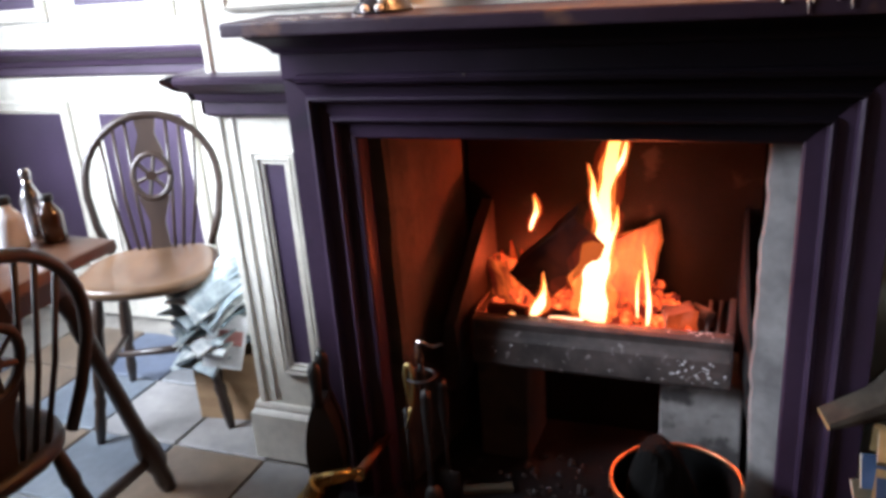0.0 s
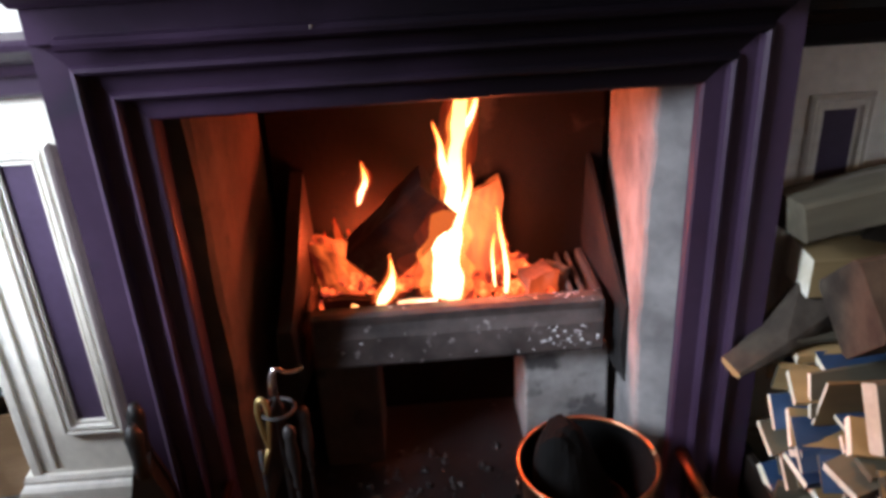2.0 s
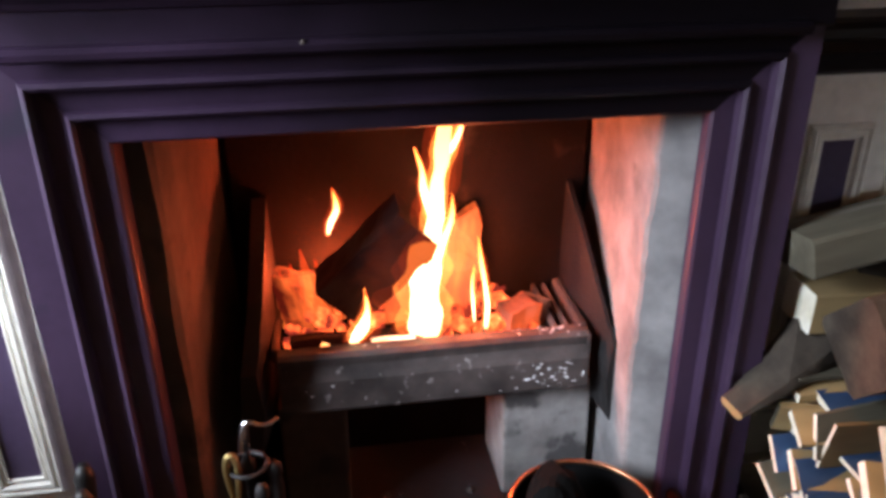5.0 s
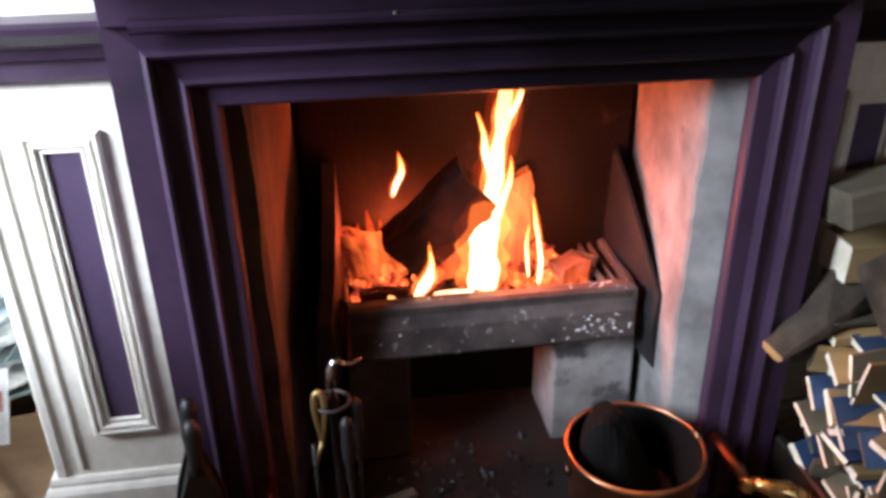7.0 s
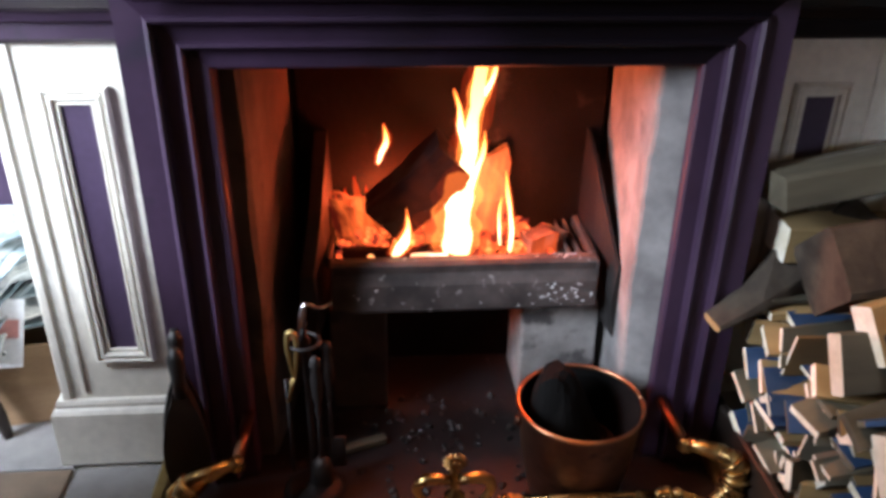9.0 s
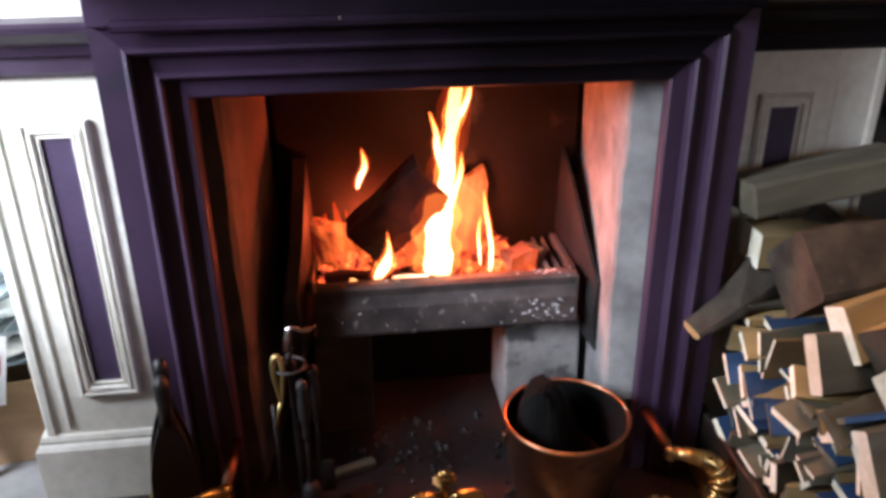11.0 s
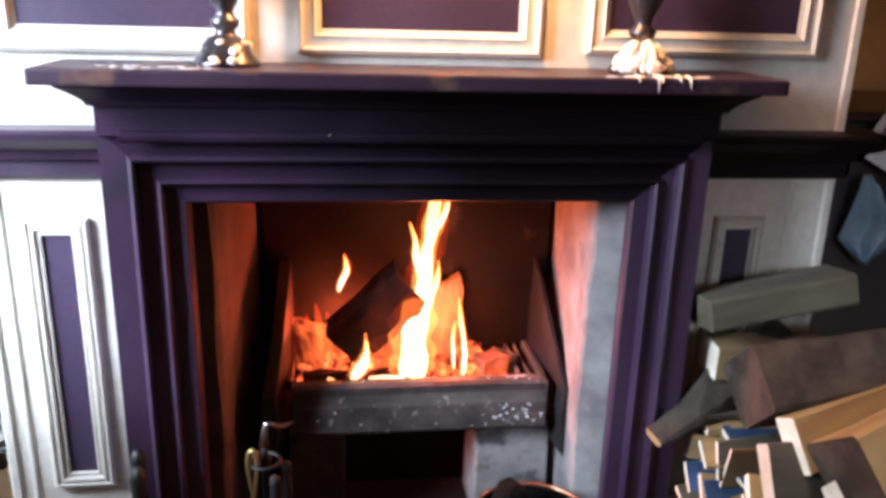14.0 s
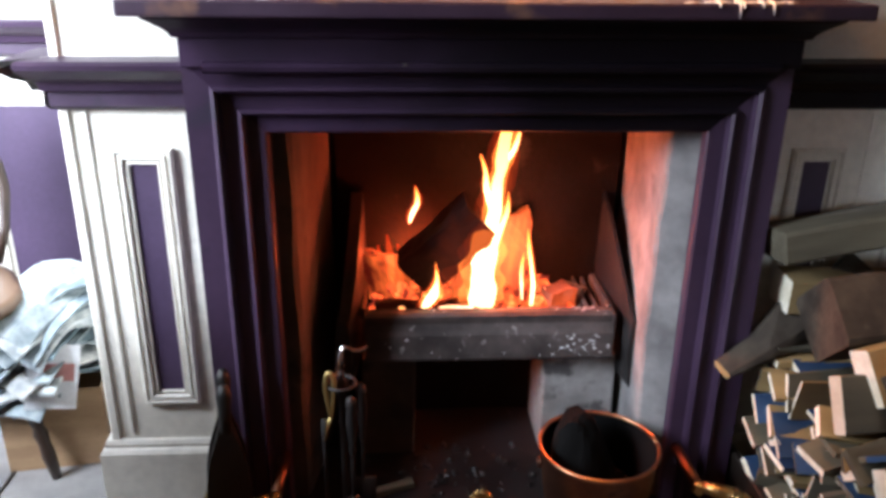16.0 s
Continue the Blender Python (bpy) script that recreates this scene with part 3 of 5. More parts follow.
# flakes of pale ash lying on the ledge and caught on the face of the front plate
bm = bmesh.new()
r6 = random.Random(17)
for k in range(64):
    x = r6.gauss(0.055, 0.035) if k < 52 else r6.uniform(-0.42, 0.11)
    x = max(-0.44, min(0.115, x))
    y, z = (1.797, r6.uniform(0.319, 0.372)) if k % 3 else (r6.uniform(1.815, 1.840), 0.428)
    made = bmesh.ops.create_icosphere(bm, subdivisions=1, radius=r6.uniform(0.0010, 0.0034), matrix=pose(x, y, z) @ Matrix.Diagonal((1.3, 0.5, 0.7, 1)))["verts"]
    for v in made:
        v.co += noise.noise_vector(v.co * 140) * 0.002
tagged(part("ash", local(bm, grate), SHEET, grate, "white flakes of ash on the plate"), kind="stuff")


def rough_block(name, x0, x1, y0, y1, z0, z1, material, label, category, group=""):
    bm = bmesh.new()
    box(bm, x0, x1, y0, y1, z0, z1, 0.006, segments=2)
    for v in bm.verts:
        v.co += noise.noise_vector(v.co * 23) * 0.004
    return tagged(part(name, bm, material), label, category, group)


rough_block("firebrick", -0.028, 0.155, 1.850, 2.03, 0.0125, 0.290, FIREBRICK, "pale grey firebrick that carries the grate", "firebrick", "grate supports")
rough_block("firebrick", -0.475, -0.345, 1.850, 2.03, 0.0125, 0.290, BROWN_RENDER, "dark brown firebrick that carries the grate", "firebrick", "grate supports")

EMBER = glow("embers", [(0.0, (0.02, 0.004, 0.003)), (0.44, (0.10, 0.010, 0.006)), (0.58, (0.8, 0.09, 0.02)), (0.70, (1.0, 0.32, 0.08)), (0.82, (1.0, 0.8, 0.5))], 2.6, noise_scale=24)
FLAME_CORE = glow("flame_core", [(0.0, (1.0, 0.60, 0.26)), (0.3, (1.0, 0.80, 0.46)), (0.62, (1.0, 0.62, 0.20)), (0.85, (1.0, 0.38, 0.07)), (1.0, (0.9, 0.20, 0.03))], 3.6)
FLAME_MID = glow("flame_body", [(0.0, (1.0, 0.20, 0.035)), (0.6, (1.0, 0.22, 0.035)), (1.0, (1.0, 0.12, 0.015))], 0.55, clear=True)
# faint red shells paint the glare round a flame into emission
FLAME_GLOW = glow("flame_glow_shell", [(0.0, (1.0, 0.10, 0.025)), (0.6, (1.0, 0.08, 0.015)), (1.0, (0.5, 0.02, 0.005))], 0.06, clear=True)
FLAME_LOW = glow("low_flame", [(0.0, (1.0, 0.20, 0.035)), (0.5, (1.0, 0.11, 0.015)), (1.0, (0.7, 0.05, 0.01))], 0.30, clear=True)


def ember_bed():
    bm = bmesh.new()
    rng = random.Random(4)
    for k in range(210):
        x, y = rng.uniform(-0.45, 0.03), rng.uniform(1.852, 2.02)
        s = rng.uniform(0.006, 0.019)
        m = pose(x, y, 0.372 + rng.uniform(0.0, 0.045) + (y - 1.86) * 0.25, rng.uniform(0, 90), rng.uniform(0, 90), rng.uniform(0, 90))
        made = bmesh.ops.create_icosphere(bm, subdivisions=1, radius=s, matrix=m)["verts"]
        for v in made:
            v.co += noise.noise_vector(v.co * 60) * s * 0.5
    return bm


tagged(part("ember_bed", ember_bed(), EMBER), "bed of glowing red and orange embers in the grate", "embers", kind="stuff")


def burning_log(x, y, z, rx, ry, rz, sx, sy, sz, material, label, smooth_noise=0.006, slant=0.0):
    bm = bmesh.new()
    box(bm, -sx / 2, sx / 2, -sy / 2, sy / 2, -sz / 2, sz / 2)
    bmesh.ops.subdivide_edges(bm, edges=bm.edges[:], cuts=5, use_grid_fill=True)
    for v in bm.verts:
        v.co.z += slant * v.co.x * max(0.0, v.co.z / sz + 0.5)
        v.co += noise.noise_vector(v.co * 30 + Vector((x, y, z)) * 9) * smooth_noise
    ob = part("burning_log", bm, material)
    ob.matrix_world = pose(x, y, z, rx, ry, rz)
    return tagged(ob, label, "log", "logs on the fire")


burning_log(-0.268, 1.915, 0.560, 8, -44, -4, 0.225, 0.085, 0.112, CHAR, "charred square timber leaning across the fire", 0.008)
burning_log(-0.31, 1.872, 0.420, 0, 5, 7, 0.26, 0.026, 0.022, CHAR, "thin charred stick lying on the embers")
burning_log(-0.245, 1.858, 0.417, 0, 2, -4, 0.085, 0.018, 0.012, WHITEHOT, "flat white-hot ember in front of the stick", 0.003)
burning_log(-0.155, 1.985, 0.490, -14, 8, 4, 0.180, 0.05, 0.19, BLAZING, "split log standing in the fire behind the flames", 0.016, 0.55)
burning_log(-0.405, 1.985, 0.450, -14, -14, 8, 0.115, 0.05, 0.115, BLAZING, "burnt log end glowing at the side of the fire", 0.016, -0.5)
burning_log(0.005, 1.90, 0.428, 0, 0, 20, 0.07, 0.06, 0.05, SCORCHED, "reddish burnt chunk of wood beside the flames", 0.010)
burning_log(0.050, 1.925, 0.420, 8, 0, 62, 0.05, 0.05, 0.04, BROWN_RENDER, "ashen chunk of wood at the end of the grate", 0.010)


def flame_shape(spine, depth=0.45, grow=1.0, seed=0.0, steps=14):
    """A lick of fire along a spine of (x, z, half-width), wavering as it climbs."""
    bm = bmesh.new()
    rings, fine = [], []
    n = len(spine)
    for i in range(n - 1):
        a, b = spine[i], spine[i + 1]
        p, q = spine[max(i - 1, 0)], spine[min(i + 2, n - 1)]
        for k in range(6):
            t = k / 6
            fine.append([0.5 * (2 * u + (v - w) * t + (2 * w - 5 * u + 4 * v - s) * t * t + (3 * u - w - 3 * v + s) * t ** 3) for u, v, w, s in zip(a, b, p, q)])
    fine.append(list(spine[-1]))
    for x, z, w in fine:
        w = max(w * grow, 0.0008)
        wob = 0.010 * math.sin(z * 23 + seed)
        ring = []
        for k in range(steps):
            a = 2 * math.pi * k / steps
            r = w * (1 + 0.45 * noise.noise(Vector((math.cos(a) * 1.4 + seed, z * 26, seed * 3))))
            ring.append(bm.verts.new((x + r * math.cos(a), wob + depth * r * math.sin(a), z + 0.012 * noise.noise(Vector((k * 0.9, z * 18, seed))) * grow)))
        rings.append(ring)
    for a, b in zip(rings, rings[1:]):
        for k in range(steps):
            j = (k + 1) % steps
            bm.faces.new((a[k], a[j], b[j], b[k]))
    bm.faces.new(list(reversed(rings[0])))
    bm.faces.new(rings[-1])
    return bm


def flame(y, licks, label, core=True):
    """Each lick: opaque white-hot core, clear body; the first also painted glow shells."""
    fl = thing("flame", label, "flame", (0, y, 0), "flames of the fire")
    for k, spine in enumerate(licks):
        if core:
            part("core", flame_shape(spine, 0.4, 0.62, k + y * 7), FLAME_CORE, fl, "", True)
        part("body", flame_shape(spine, 0.5, 1.05, k + 2.3 + y * 5), FLAME_MID if core else FLAME_LOW, fl, "clear orange flame", True)
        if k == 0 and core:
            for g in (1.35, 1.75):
                part("edge", flame_shape(spine, 0.7, g, k + 5.1 + g + y * 3), FLAME_GLOW, fl, "faint red shell painting glow round the flame", True)
    return fl


flame(1.875, [[(-0.182, 0.400, 0.034), (-0.188, 0.44, 0.049), (-0.186, 0.50, 0.048), (-0.178, 0.56, 0.040), (-0.166, 0.62, 0.028), (-0.158, 0.68, 0.021), (-0.154, 0.74, 0.020), (-0.142, 0.81, 0.021), (-0.130, 0.88, 0.015), (-0.120, 0.96, 0.003)],
              [(-0.166, 0.66, 0.012), (-0.180, 0.71, 0.010), (-0.184, 0.75, 0.006), (-0.196, 0.79, 0.001)],
              [(-0.160, 0.57, 0.014), (-0.146, 0.62, 0.011), (-0.132, 0.66, 0.007), (-0.130, 0.70, 0.001)],
              [(-0.150, 0.76, 0.010), (-0.122, 0.80, 0.009), (-0.112, 0.84, 0.005), (-0.110, 0.87, 0.001)]],
      "tall yellow-white flame rising from the logs")
flame(1.89, [[(-0.062, 0.41, 0.006), (-0.060, 0.46, 0.007), (-0.064, 0.51, 0.006), (-0.070, 0.55, 0.005), (-0.076, 0.60, 0.001)],
             [(-0.085, 0.43, 0.003), (-0.088, 0.50, 0.004), (-0.082, 0.54, 0.001)]], "thin orange flame at the edge of the fire")
flame(1.85, [[(-0.322, 0.430, 0.014), (-0.310, 0.450, 0.021), (-0.300, 0.472, 0.015), (-0.294, 0.500, 0.006), (-0.297, 0.535, 0.001)]], "small bright flame under the charred timber")
flame(1.96, [[(-0.356, 0.60, 0.004), (-0.348, 0.625, 0.008), (-0.336, 0.655, 0.007), (-0.342, 0.69, 0.001)]], "small tongue of flame on the charred timber")
flame(1.975, [[(x, 0.40, w), (x + 0.004, z, w * 1.5), (x - 0.004, z + 0.06, 0.001)] for x, z, w in ((-0.43, 0.475, 0.006), (-0.408, 0.50, 0.006), (-0.382, 0.475, 0.006), (-0.452, 0.455, 0.005), (-0.395, 0.455, 0.006), (-0.30, 0.45, 0.008))],
      "low orange flickers behind the charred timber", core=False)

# ---- chairs and table ----
def wheelback_chair(at, rz, label, wood=CHAIRWOOD, seat_wood=SEATWOOD, seat_label="worn elm seat of lighter brown"):
    """A Windsor wheelback chair; its front looks along local -y."""
    ch = thing("wheelback_chair", label, "chair", at, "chairs at the table", rz)
    bm = bmesh.new()
    rings = []
    for k in range(28):
        a = 2 * math.pi * k / 28
        c, s = math.cos(a), math.sin(a)
        r = 0.205 if s < 0 else 0.19
        rings.append((r * math.copysign(abs(c) ** 0.8, c), (0.205 if s < 0 else 0.185) * math.copysign(abs(s) ** 0.85, s)))
    levels = [(0.80, 0.425), (0.97, 0.432), (1.0, 0.445), (0.985, 0.458), (0.90, 0.462), (0.55, 0.452), (0.15, 0.450)]
    vs = [[bm.verts.new((x * f, y * f, z)) for x, y in rings] for f, z in levels]
    for a, b in zip(vs, vs[1:]):
        for k in range(28):
            j = (k + 1) % 28
            bm.faces.new((a[k], a[j], b[j], b[k]))
    bm.faces.new(list(reversed(vs[0])))
    bm.faces.new(vs[-1])
    part("seat", bm, seat_wood, ch, seat_label, True)

    def back(x, z):
        return (x, 0.150 + (z - 0.46) * 0.22, z)

    bm = bmesh.new()
    side = [(-0.150, 0.455), (-0.182, 0.54), (-0.198, 0.63)]
    top = arc(lambda a: (0.198 * math.cos(a), 0.66 + 0.197 * math.sin(a)), math.pi, 0, 16)
    tube(bm, [back(x, z) for x, z in side + top + [(-x, z) for x, z in reversed(side)]], 0.0125, 10)
    part("hoop", bm, wood, ch, "", True)
    for x in (-0.125, -0.088, -0.054, 0.054, 0.088, 0.125):
        zt = 0.66 + 0.197 * math.sqrt(max(0, 1 - (x * 1.12 / 0.198) ** 2))
        bm = bmesh.new()
        tube(bm, [back(x * 0.75, 0.455), back(x, 0.62), back(x * 1.12, zt)], 0.0055, 8)
        part("spindle", bm, wood, ch, "", True)
    # pierced splat: a shaped board with a spoked wheel in it
    for nm, pieces in (("splat_foot", ((0.455, 0.54, 0.030, 0.022), (0.54, 0.615, 0.022, 0.046))), ("splat_head", ((0.735, 0.80, 0.046, 0.024), (0.80, 0.856, 0.024, 0.034)))):
        bm = bmesh.new()
        for z0, z1, w0, w1 in pieces:
            v = [bm.verts.new(Vector(back(sx * w, z)) + Vector((0, dy, 0))) for dy in (-0.004, 0.004) for sx, w, z in ((-1, w0, z0), (1, w0, z0), (1, w1, z1), (-1, w1, z1))]
            for f in ((0, 1, 2, 3), (7, 6, 5, 4), (0, 4, 5, 1), (1, 5, 6, 2), (2, 6, 7, 3), (3, 7, 4, 0)):
                bm.faces.new([v[i] for i in f])
        part(nm, bm, wood, ch)
    bm = bmesh.new()
    tube(bm, arc(lambda a: back(0.056 * math.cos(a), 0.675 + 0.066 * math.sin(a)), 0, 2 * math.pi, 24), 0.010, 8)
    part("wheel_rim", bm, wood, ch, "", True)
    for k in range(6):
        a = math.pi * k / 3 + 0.3
        bm = bmesh.new()
        tube(bm, [back(0.012 * math.cos(a), 0.675 + 0.012 * math.sin(a)), back(0.055 * math.cos(a), 0.675 + 0.062 * math.sin(a))], 0.007, 6)
        part("wheel_spoke", bm, wood, ch)
    bm = bmesh.new()
    lathe(bm, [(0.018, -0.006), (0.018, 0.006)], 12, pose(*back(0, 0.675), 90, 0, 0))
    part("wheel_hub", bm, wood, ch)
    feet = {}
    for sx in (-1, 1):
        for sy in (-1, 1):
            a, b = Vector((0.125 * sx, 0.115 * sy, 0.435)), Vector((0.185 * sx, 0.185 * sy, 0.0))
            feet[sx, sy] = (a, b)
            bm = bmesh.new()
            ts = (0, 0.12, 0.2, 0.24, 0.45, 0.62, 0.68, 0.72, 0.78, 0.86, 1.0)
            rs = (0.012, 0.015, 0.018, 0.014, 0.020, 0.018, 0.013, 0.018, 0.014, 0.017, 0.011)
            tube(bm, [a.lerp(b, t) for t in ts], 0, 12, rs)
            part("leg", bm, wood, ch, "", True)
    mids = []
    for sx in (-1, 1):
        p, q = feet[sx, -1][0].lerp(feet[sx, -1][1], 0.58), feet[sx, 1][0].lerp(feet[sx, 1][1], 0.58)
        bm = bmesh.new()
        tube(bm, [p, p.lerp(q, 0.5), q], 0, 10, (0.008, 0.014, 0.008))
        part("stretcher", bm, wood, ch, "", True)
        mids.append(p.lerp(q, 0.5))
    bm = bmesh.new()
    tube(bm, [mids[0], mids[0].lerp(mids[1], 0.5), mids[1]], 0, 10, (0.008, 0.013, 0.008))
    part("stretcher", bm, wood, ch, "", True)
    return ch


wheelback_chair((-1.475, 1.885, 0.0), 27, "dark wooden wheelback chair with worn pale seat by the alcove")
# black oak here stands for the unlit back of the chair
wheelback_chair((-1.185, 0.975, 0.0), -92, "wheelback chair drawn up to the table, its unlit back built near-black", DARKOAK, DARKOAK, "")

TABLEWOOD = mat("table_mahogany", (0.13, 0.062, 0.034), 0.4, second=(0.075, 0.034, 0.018), scale=5, grain=40, bump=0.1, stretch=(1, 0.2, 1), coat=0.1)
table = thing("pub_table", "dark brown wooden pub table on splayed turned legs", "table", (-1.49, 1.11, 0))
bm = bmesh.new()
box(bm, -0.36, 0.36, -0.32, 0.32, 0.695, 0.722, 0.008, segments=2)
part("tabletop", bm, TABLEWOOD, table, "polished reddish-brown tabletop")
bm = bmesh.new()
for x0, x1, y0, y1 in ((-0.28, 0.28, -0.25, -0.23), (-0.28, 0.28, 0.23, 0.25), (-0.28, -0.26, -0.23, 0.23), (0.26, 0.28, -0.23, 0.23)):
    box(bm, x0, x1, y0, y1, 0.62, 0.695)
part("apron", bm, CHAIRWOOD, table)
for sx in (-1, 1):
    for sy in (-1, 1):
        a, b = Vector((0.25 * sx, 0.22 * sy, 0.69)), Vector((0.268 * sx, 0.405 * sy, 0.0))
        bm = bmesh.new()
        ts = (0, 0.15, 0.2, 0.24, 0.45, 0.66, 0.72, 0.75, 0.80, 0.86, 0.90, 0.95, 1.0)
        rs = (0.024, 0.024, 0.018, 0.022, 0.019, 0.020, 0.020, 0.026, 0.032, 0.032, 0.022, 0.024, 0.020)
        tube(bm, [a.lerp(b, t) for t in ts], 0, 14, rs)
        part("leg", bm, CHAIRWOOD, table, "", True)
for sx in (-1, 1):
    bm = bmesh.new()
    tube(bm, [(0.265 * sx, -0.37, 0.11), (0.265 * sx, 0.37, 0.11)], 0.014, 8)
    part("stretcher", bm, CHAIRWOOD, table, "", True)

GLASSY = mat("bottle_glass", (0.03, 0.015, 0.008), 0.08, second=(0.02, 0.01, 0.005), scale=4, grain=20, bump=0.0, coat=0.5)
CERAMIC = mat("white_glaze", (0.72, 0.73, 0.74), 0.2, second=(0.62, 0.63, 0.64), scale=4, grain=20, bump=0.02)
AMBER = mat("amber_sauce", (0.07, 0.030, 0.014), 0.15, second=(0.05, 0.02, 0.01), scale=4, grain=20, bump=0.0, coat=0.5)


def bottle(at, h, r, body_mat, cap_mat, name, label, category):
    b = thing(name, label, category, at, "condiments on the table")
    bm = bmesh.new()
    lathe(bm, [(r * 0.9, 0), (r, 0.004), (r, h * 0.55), (r * 0.8, h * 0.66), (r * 0.42, h * 0.78), (r * 0.40, h * 0.88)], 18)
    part("body", bm, body_mat, b, "", True)
    bm = bmesh.new()
    lathe(bm, [(r * 0.48, h * 0.86), (r * 0.52, h * 0.87), (r * 0.50, h * 0.98), (r * 0.40, h)], 16)
    part("cap", bm, cap_mat, b, "dark screw cap", True)
    return b


bottle((-1.262, 1.395, 0.722), 0.105, 0.026, AMBER, BLACK, "sauce_bottle", "amber glass sauce bottle with a dark cap on the table", "bottle")
bottle((-1.318, 1.335, 0.722), 0.115, 0.032, CERAMIC, BLACK, "pepper_pot", "white ceramic condiment pot with a black lid", "condiment pot")
bottle((-1.318, 1.405, 0.722), 0.155, 0.024, CHROME, CHROME, "oil_bottle", "slim clear bottle standing behind the condiments", "bottle")

# ---- newspapers on a brown box beside the breast ----
carton = thing("cardboard_box", "brown cardboard box heaped with old newspapers", "box", (-1.245, 1.955, 0), rz=8)
for nm, dims in (("side", (-0.12, -0.115, -0.105, 0.105)), ("side", (0.115, 0.12, -0.105, 0.105)), ("end", (-0.12, 0.12, -0.11, -0.105)), ("end", (-0.12, 0.12, 0.105, 0.11))):
    bm = bmesh.new()
    box(bm, *dims, 0.0, 0.215)
    part(nm, bm, CARD, carton)
bm = bmesh.new()
box(bm, -0.115, 0.115, -0.105, 0.105, 0.0, 0.006)
part("base", bm, CARD, carton)

rng = random.Random(11)


def newspaper(k, n):
    """One folded paper, sagging over the edge of the heap."""
    bm = bmesh.new()
    L, W, nu, nv = rng.uniform(0.24, 0.31), rng.uniform(0.17, 0.21), 8, 4
    sag, curl = rng.uniform(0.02, 0.09), rng.uniform(-0.02, 0.03)
    for side in (0, 1):
        grid = [[bm.verts.new(((u / nu - 0.5) * L, (v / nv - 0.5) * W, -sag * abs(u / nu - 0.45) ** 1.8 * 2 + curl * math.sin(v) + 0.006 * side + 0.003 * math.sin(u * 2.3 + k))) for v in range(nv + 1)] for u in range(nu + 1)]
        for u in range(nu):
            for v in range(nv):
                bm.faces.new((grid[u][v], grid[u + 1][v], grid[u + 1][v + 1], grid[u][v + 1]))
        if side == 0:
            low = grid
    for u in range(nu):
        bm.faces.new((low[u][0], low[u + 1][0], grid[u + 1][0], grid[u][0]))
        bm.faces.new((low[u][nv], low[u + 1][nv], grid[u + 1][nv], grid[u][nv]))
    for v in range(nv):
        bm.faces.new((low[nu][v], low[nu][v + 1], grid[nu][v + 1], grid[nu][v]))
        bm.faces.new((low[0][v], low[0][v + 1], grid[0][v + 1], grid[0][v]))
    ob = part("newspaper", bm, PAPER, None, "", False)
    t = k / (n - 1)
    ob.matrix_world = pose(-1.255 + rng.uniform(-0.035, 0.015), 1.925 + rng.uniform(-0.03, 0.03), 0.222 + 0.215 * t, rng.uniform(-16, 16), rng.uniform(-24, 4) * (0.5 + t * 0.5), 60 + rng.uniform(-28, 28))
    return tagged(ob, "folded grey-white newspaper in a slumped heap", "newspaper", "heap of newspapers")


for k in range(24):
    newspaper(k, 24)
RED = mat("faded_red_print", (0.45, 0.20, 0.18), 0.7, second=(0.36, 0.15, 0.14), scale=20, grain=90, bump=0.1)
flyer = thing("leaflet", "white leaflet with a red printed block, hanging from the heap", "leaflet", (-1.175, 1.795, 0.30))
flyer.matrix_world = pose(-1.19, 1.80, 0.285, 68, 12, 20)
bm = bmesh.new()
box(bm, -0.055, 0.055, -0.075, 0.075, 0, 0.002)
part("sheet", bm, SHEET, flyer)
bm = bmesh.new()
box(bm, -0.02, 0.045, -0.01, 0.03, 0.0021, 0.0045)
part("printed_block", bm, RED, flyer, "faded red printed block")

# ---- fender, scuttle and fire irons ----
fender = thing("brass_fender", "polished brass fender with scrolled ends and floral finial", "fender", (-0.225, 1.41, 0))


def fpart(name, bm, material=None, label=""):
    return part(name, local(bm, fender), material or BRASS, fender, label, True)


YELLOWBRASS = mat("satin_brass", (0.50, 0.38, 0.16), 0.42, metal=0.9, second=(0.32, 0.23, 0.09), scale=9, grain=60, bump=0.1)
kerb = [(-0.022, 0.012), (-0.022, 0.030), (-0.012, 0.048), (0.004, 0.052), (0.012, 0.040), (0.014, 0.012)]
bm = bmesh.new()
sweep(bm, [[(-0.825 - d, 1.68, z) for d, z in reversed(kerb)], [(-0.825 - d, 1.375 - d, z) for d, z in reversed(kerb)],
           [(0.375 + d, 1.375 - d, z) for d, z in reversed(kerb)], [(0.375 + d, 1.68, z) for d, z in reversed(kerb)]], False)
part("kerb", local(bm, fender), YELLOWBRASS, fender, "dull yellow brass kerb of the fender")
for x0, x1 in ((-0.603, -0.345), (-0.108, 0.192)):
    bm = bmesh.new()
    tube(bm, [(x0, 1.418, 0.105), (x1, 1.418, 0.105)], 0.0105, 12)
    fpart("rail", bm)
    for x, s in ((x0, 1), (x1, -1)):
        bm = bmesh.new()
        lathe(bm, [(0.010, 0), (0.0165, 0.004), (0.0165, 0.012), (0.0125, 0.016), (0.016, 0.022), (0.011, 0.030), (0.0105, 0.034)], 14, pose(x - 0.014 * s, 1.418, 0.105, 0, 90 * s, 0))
        fpart("collar", bm)
        bm = bmesh.new()
        made = bmesh.ops.create_uvsphere(bm, u_segments=12, v_segments=8, radius=0.0125, matrix=pose(x - 0.026 * s, 1.418, 0.105))
        fpart("bead", bm)
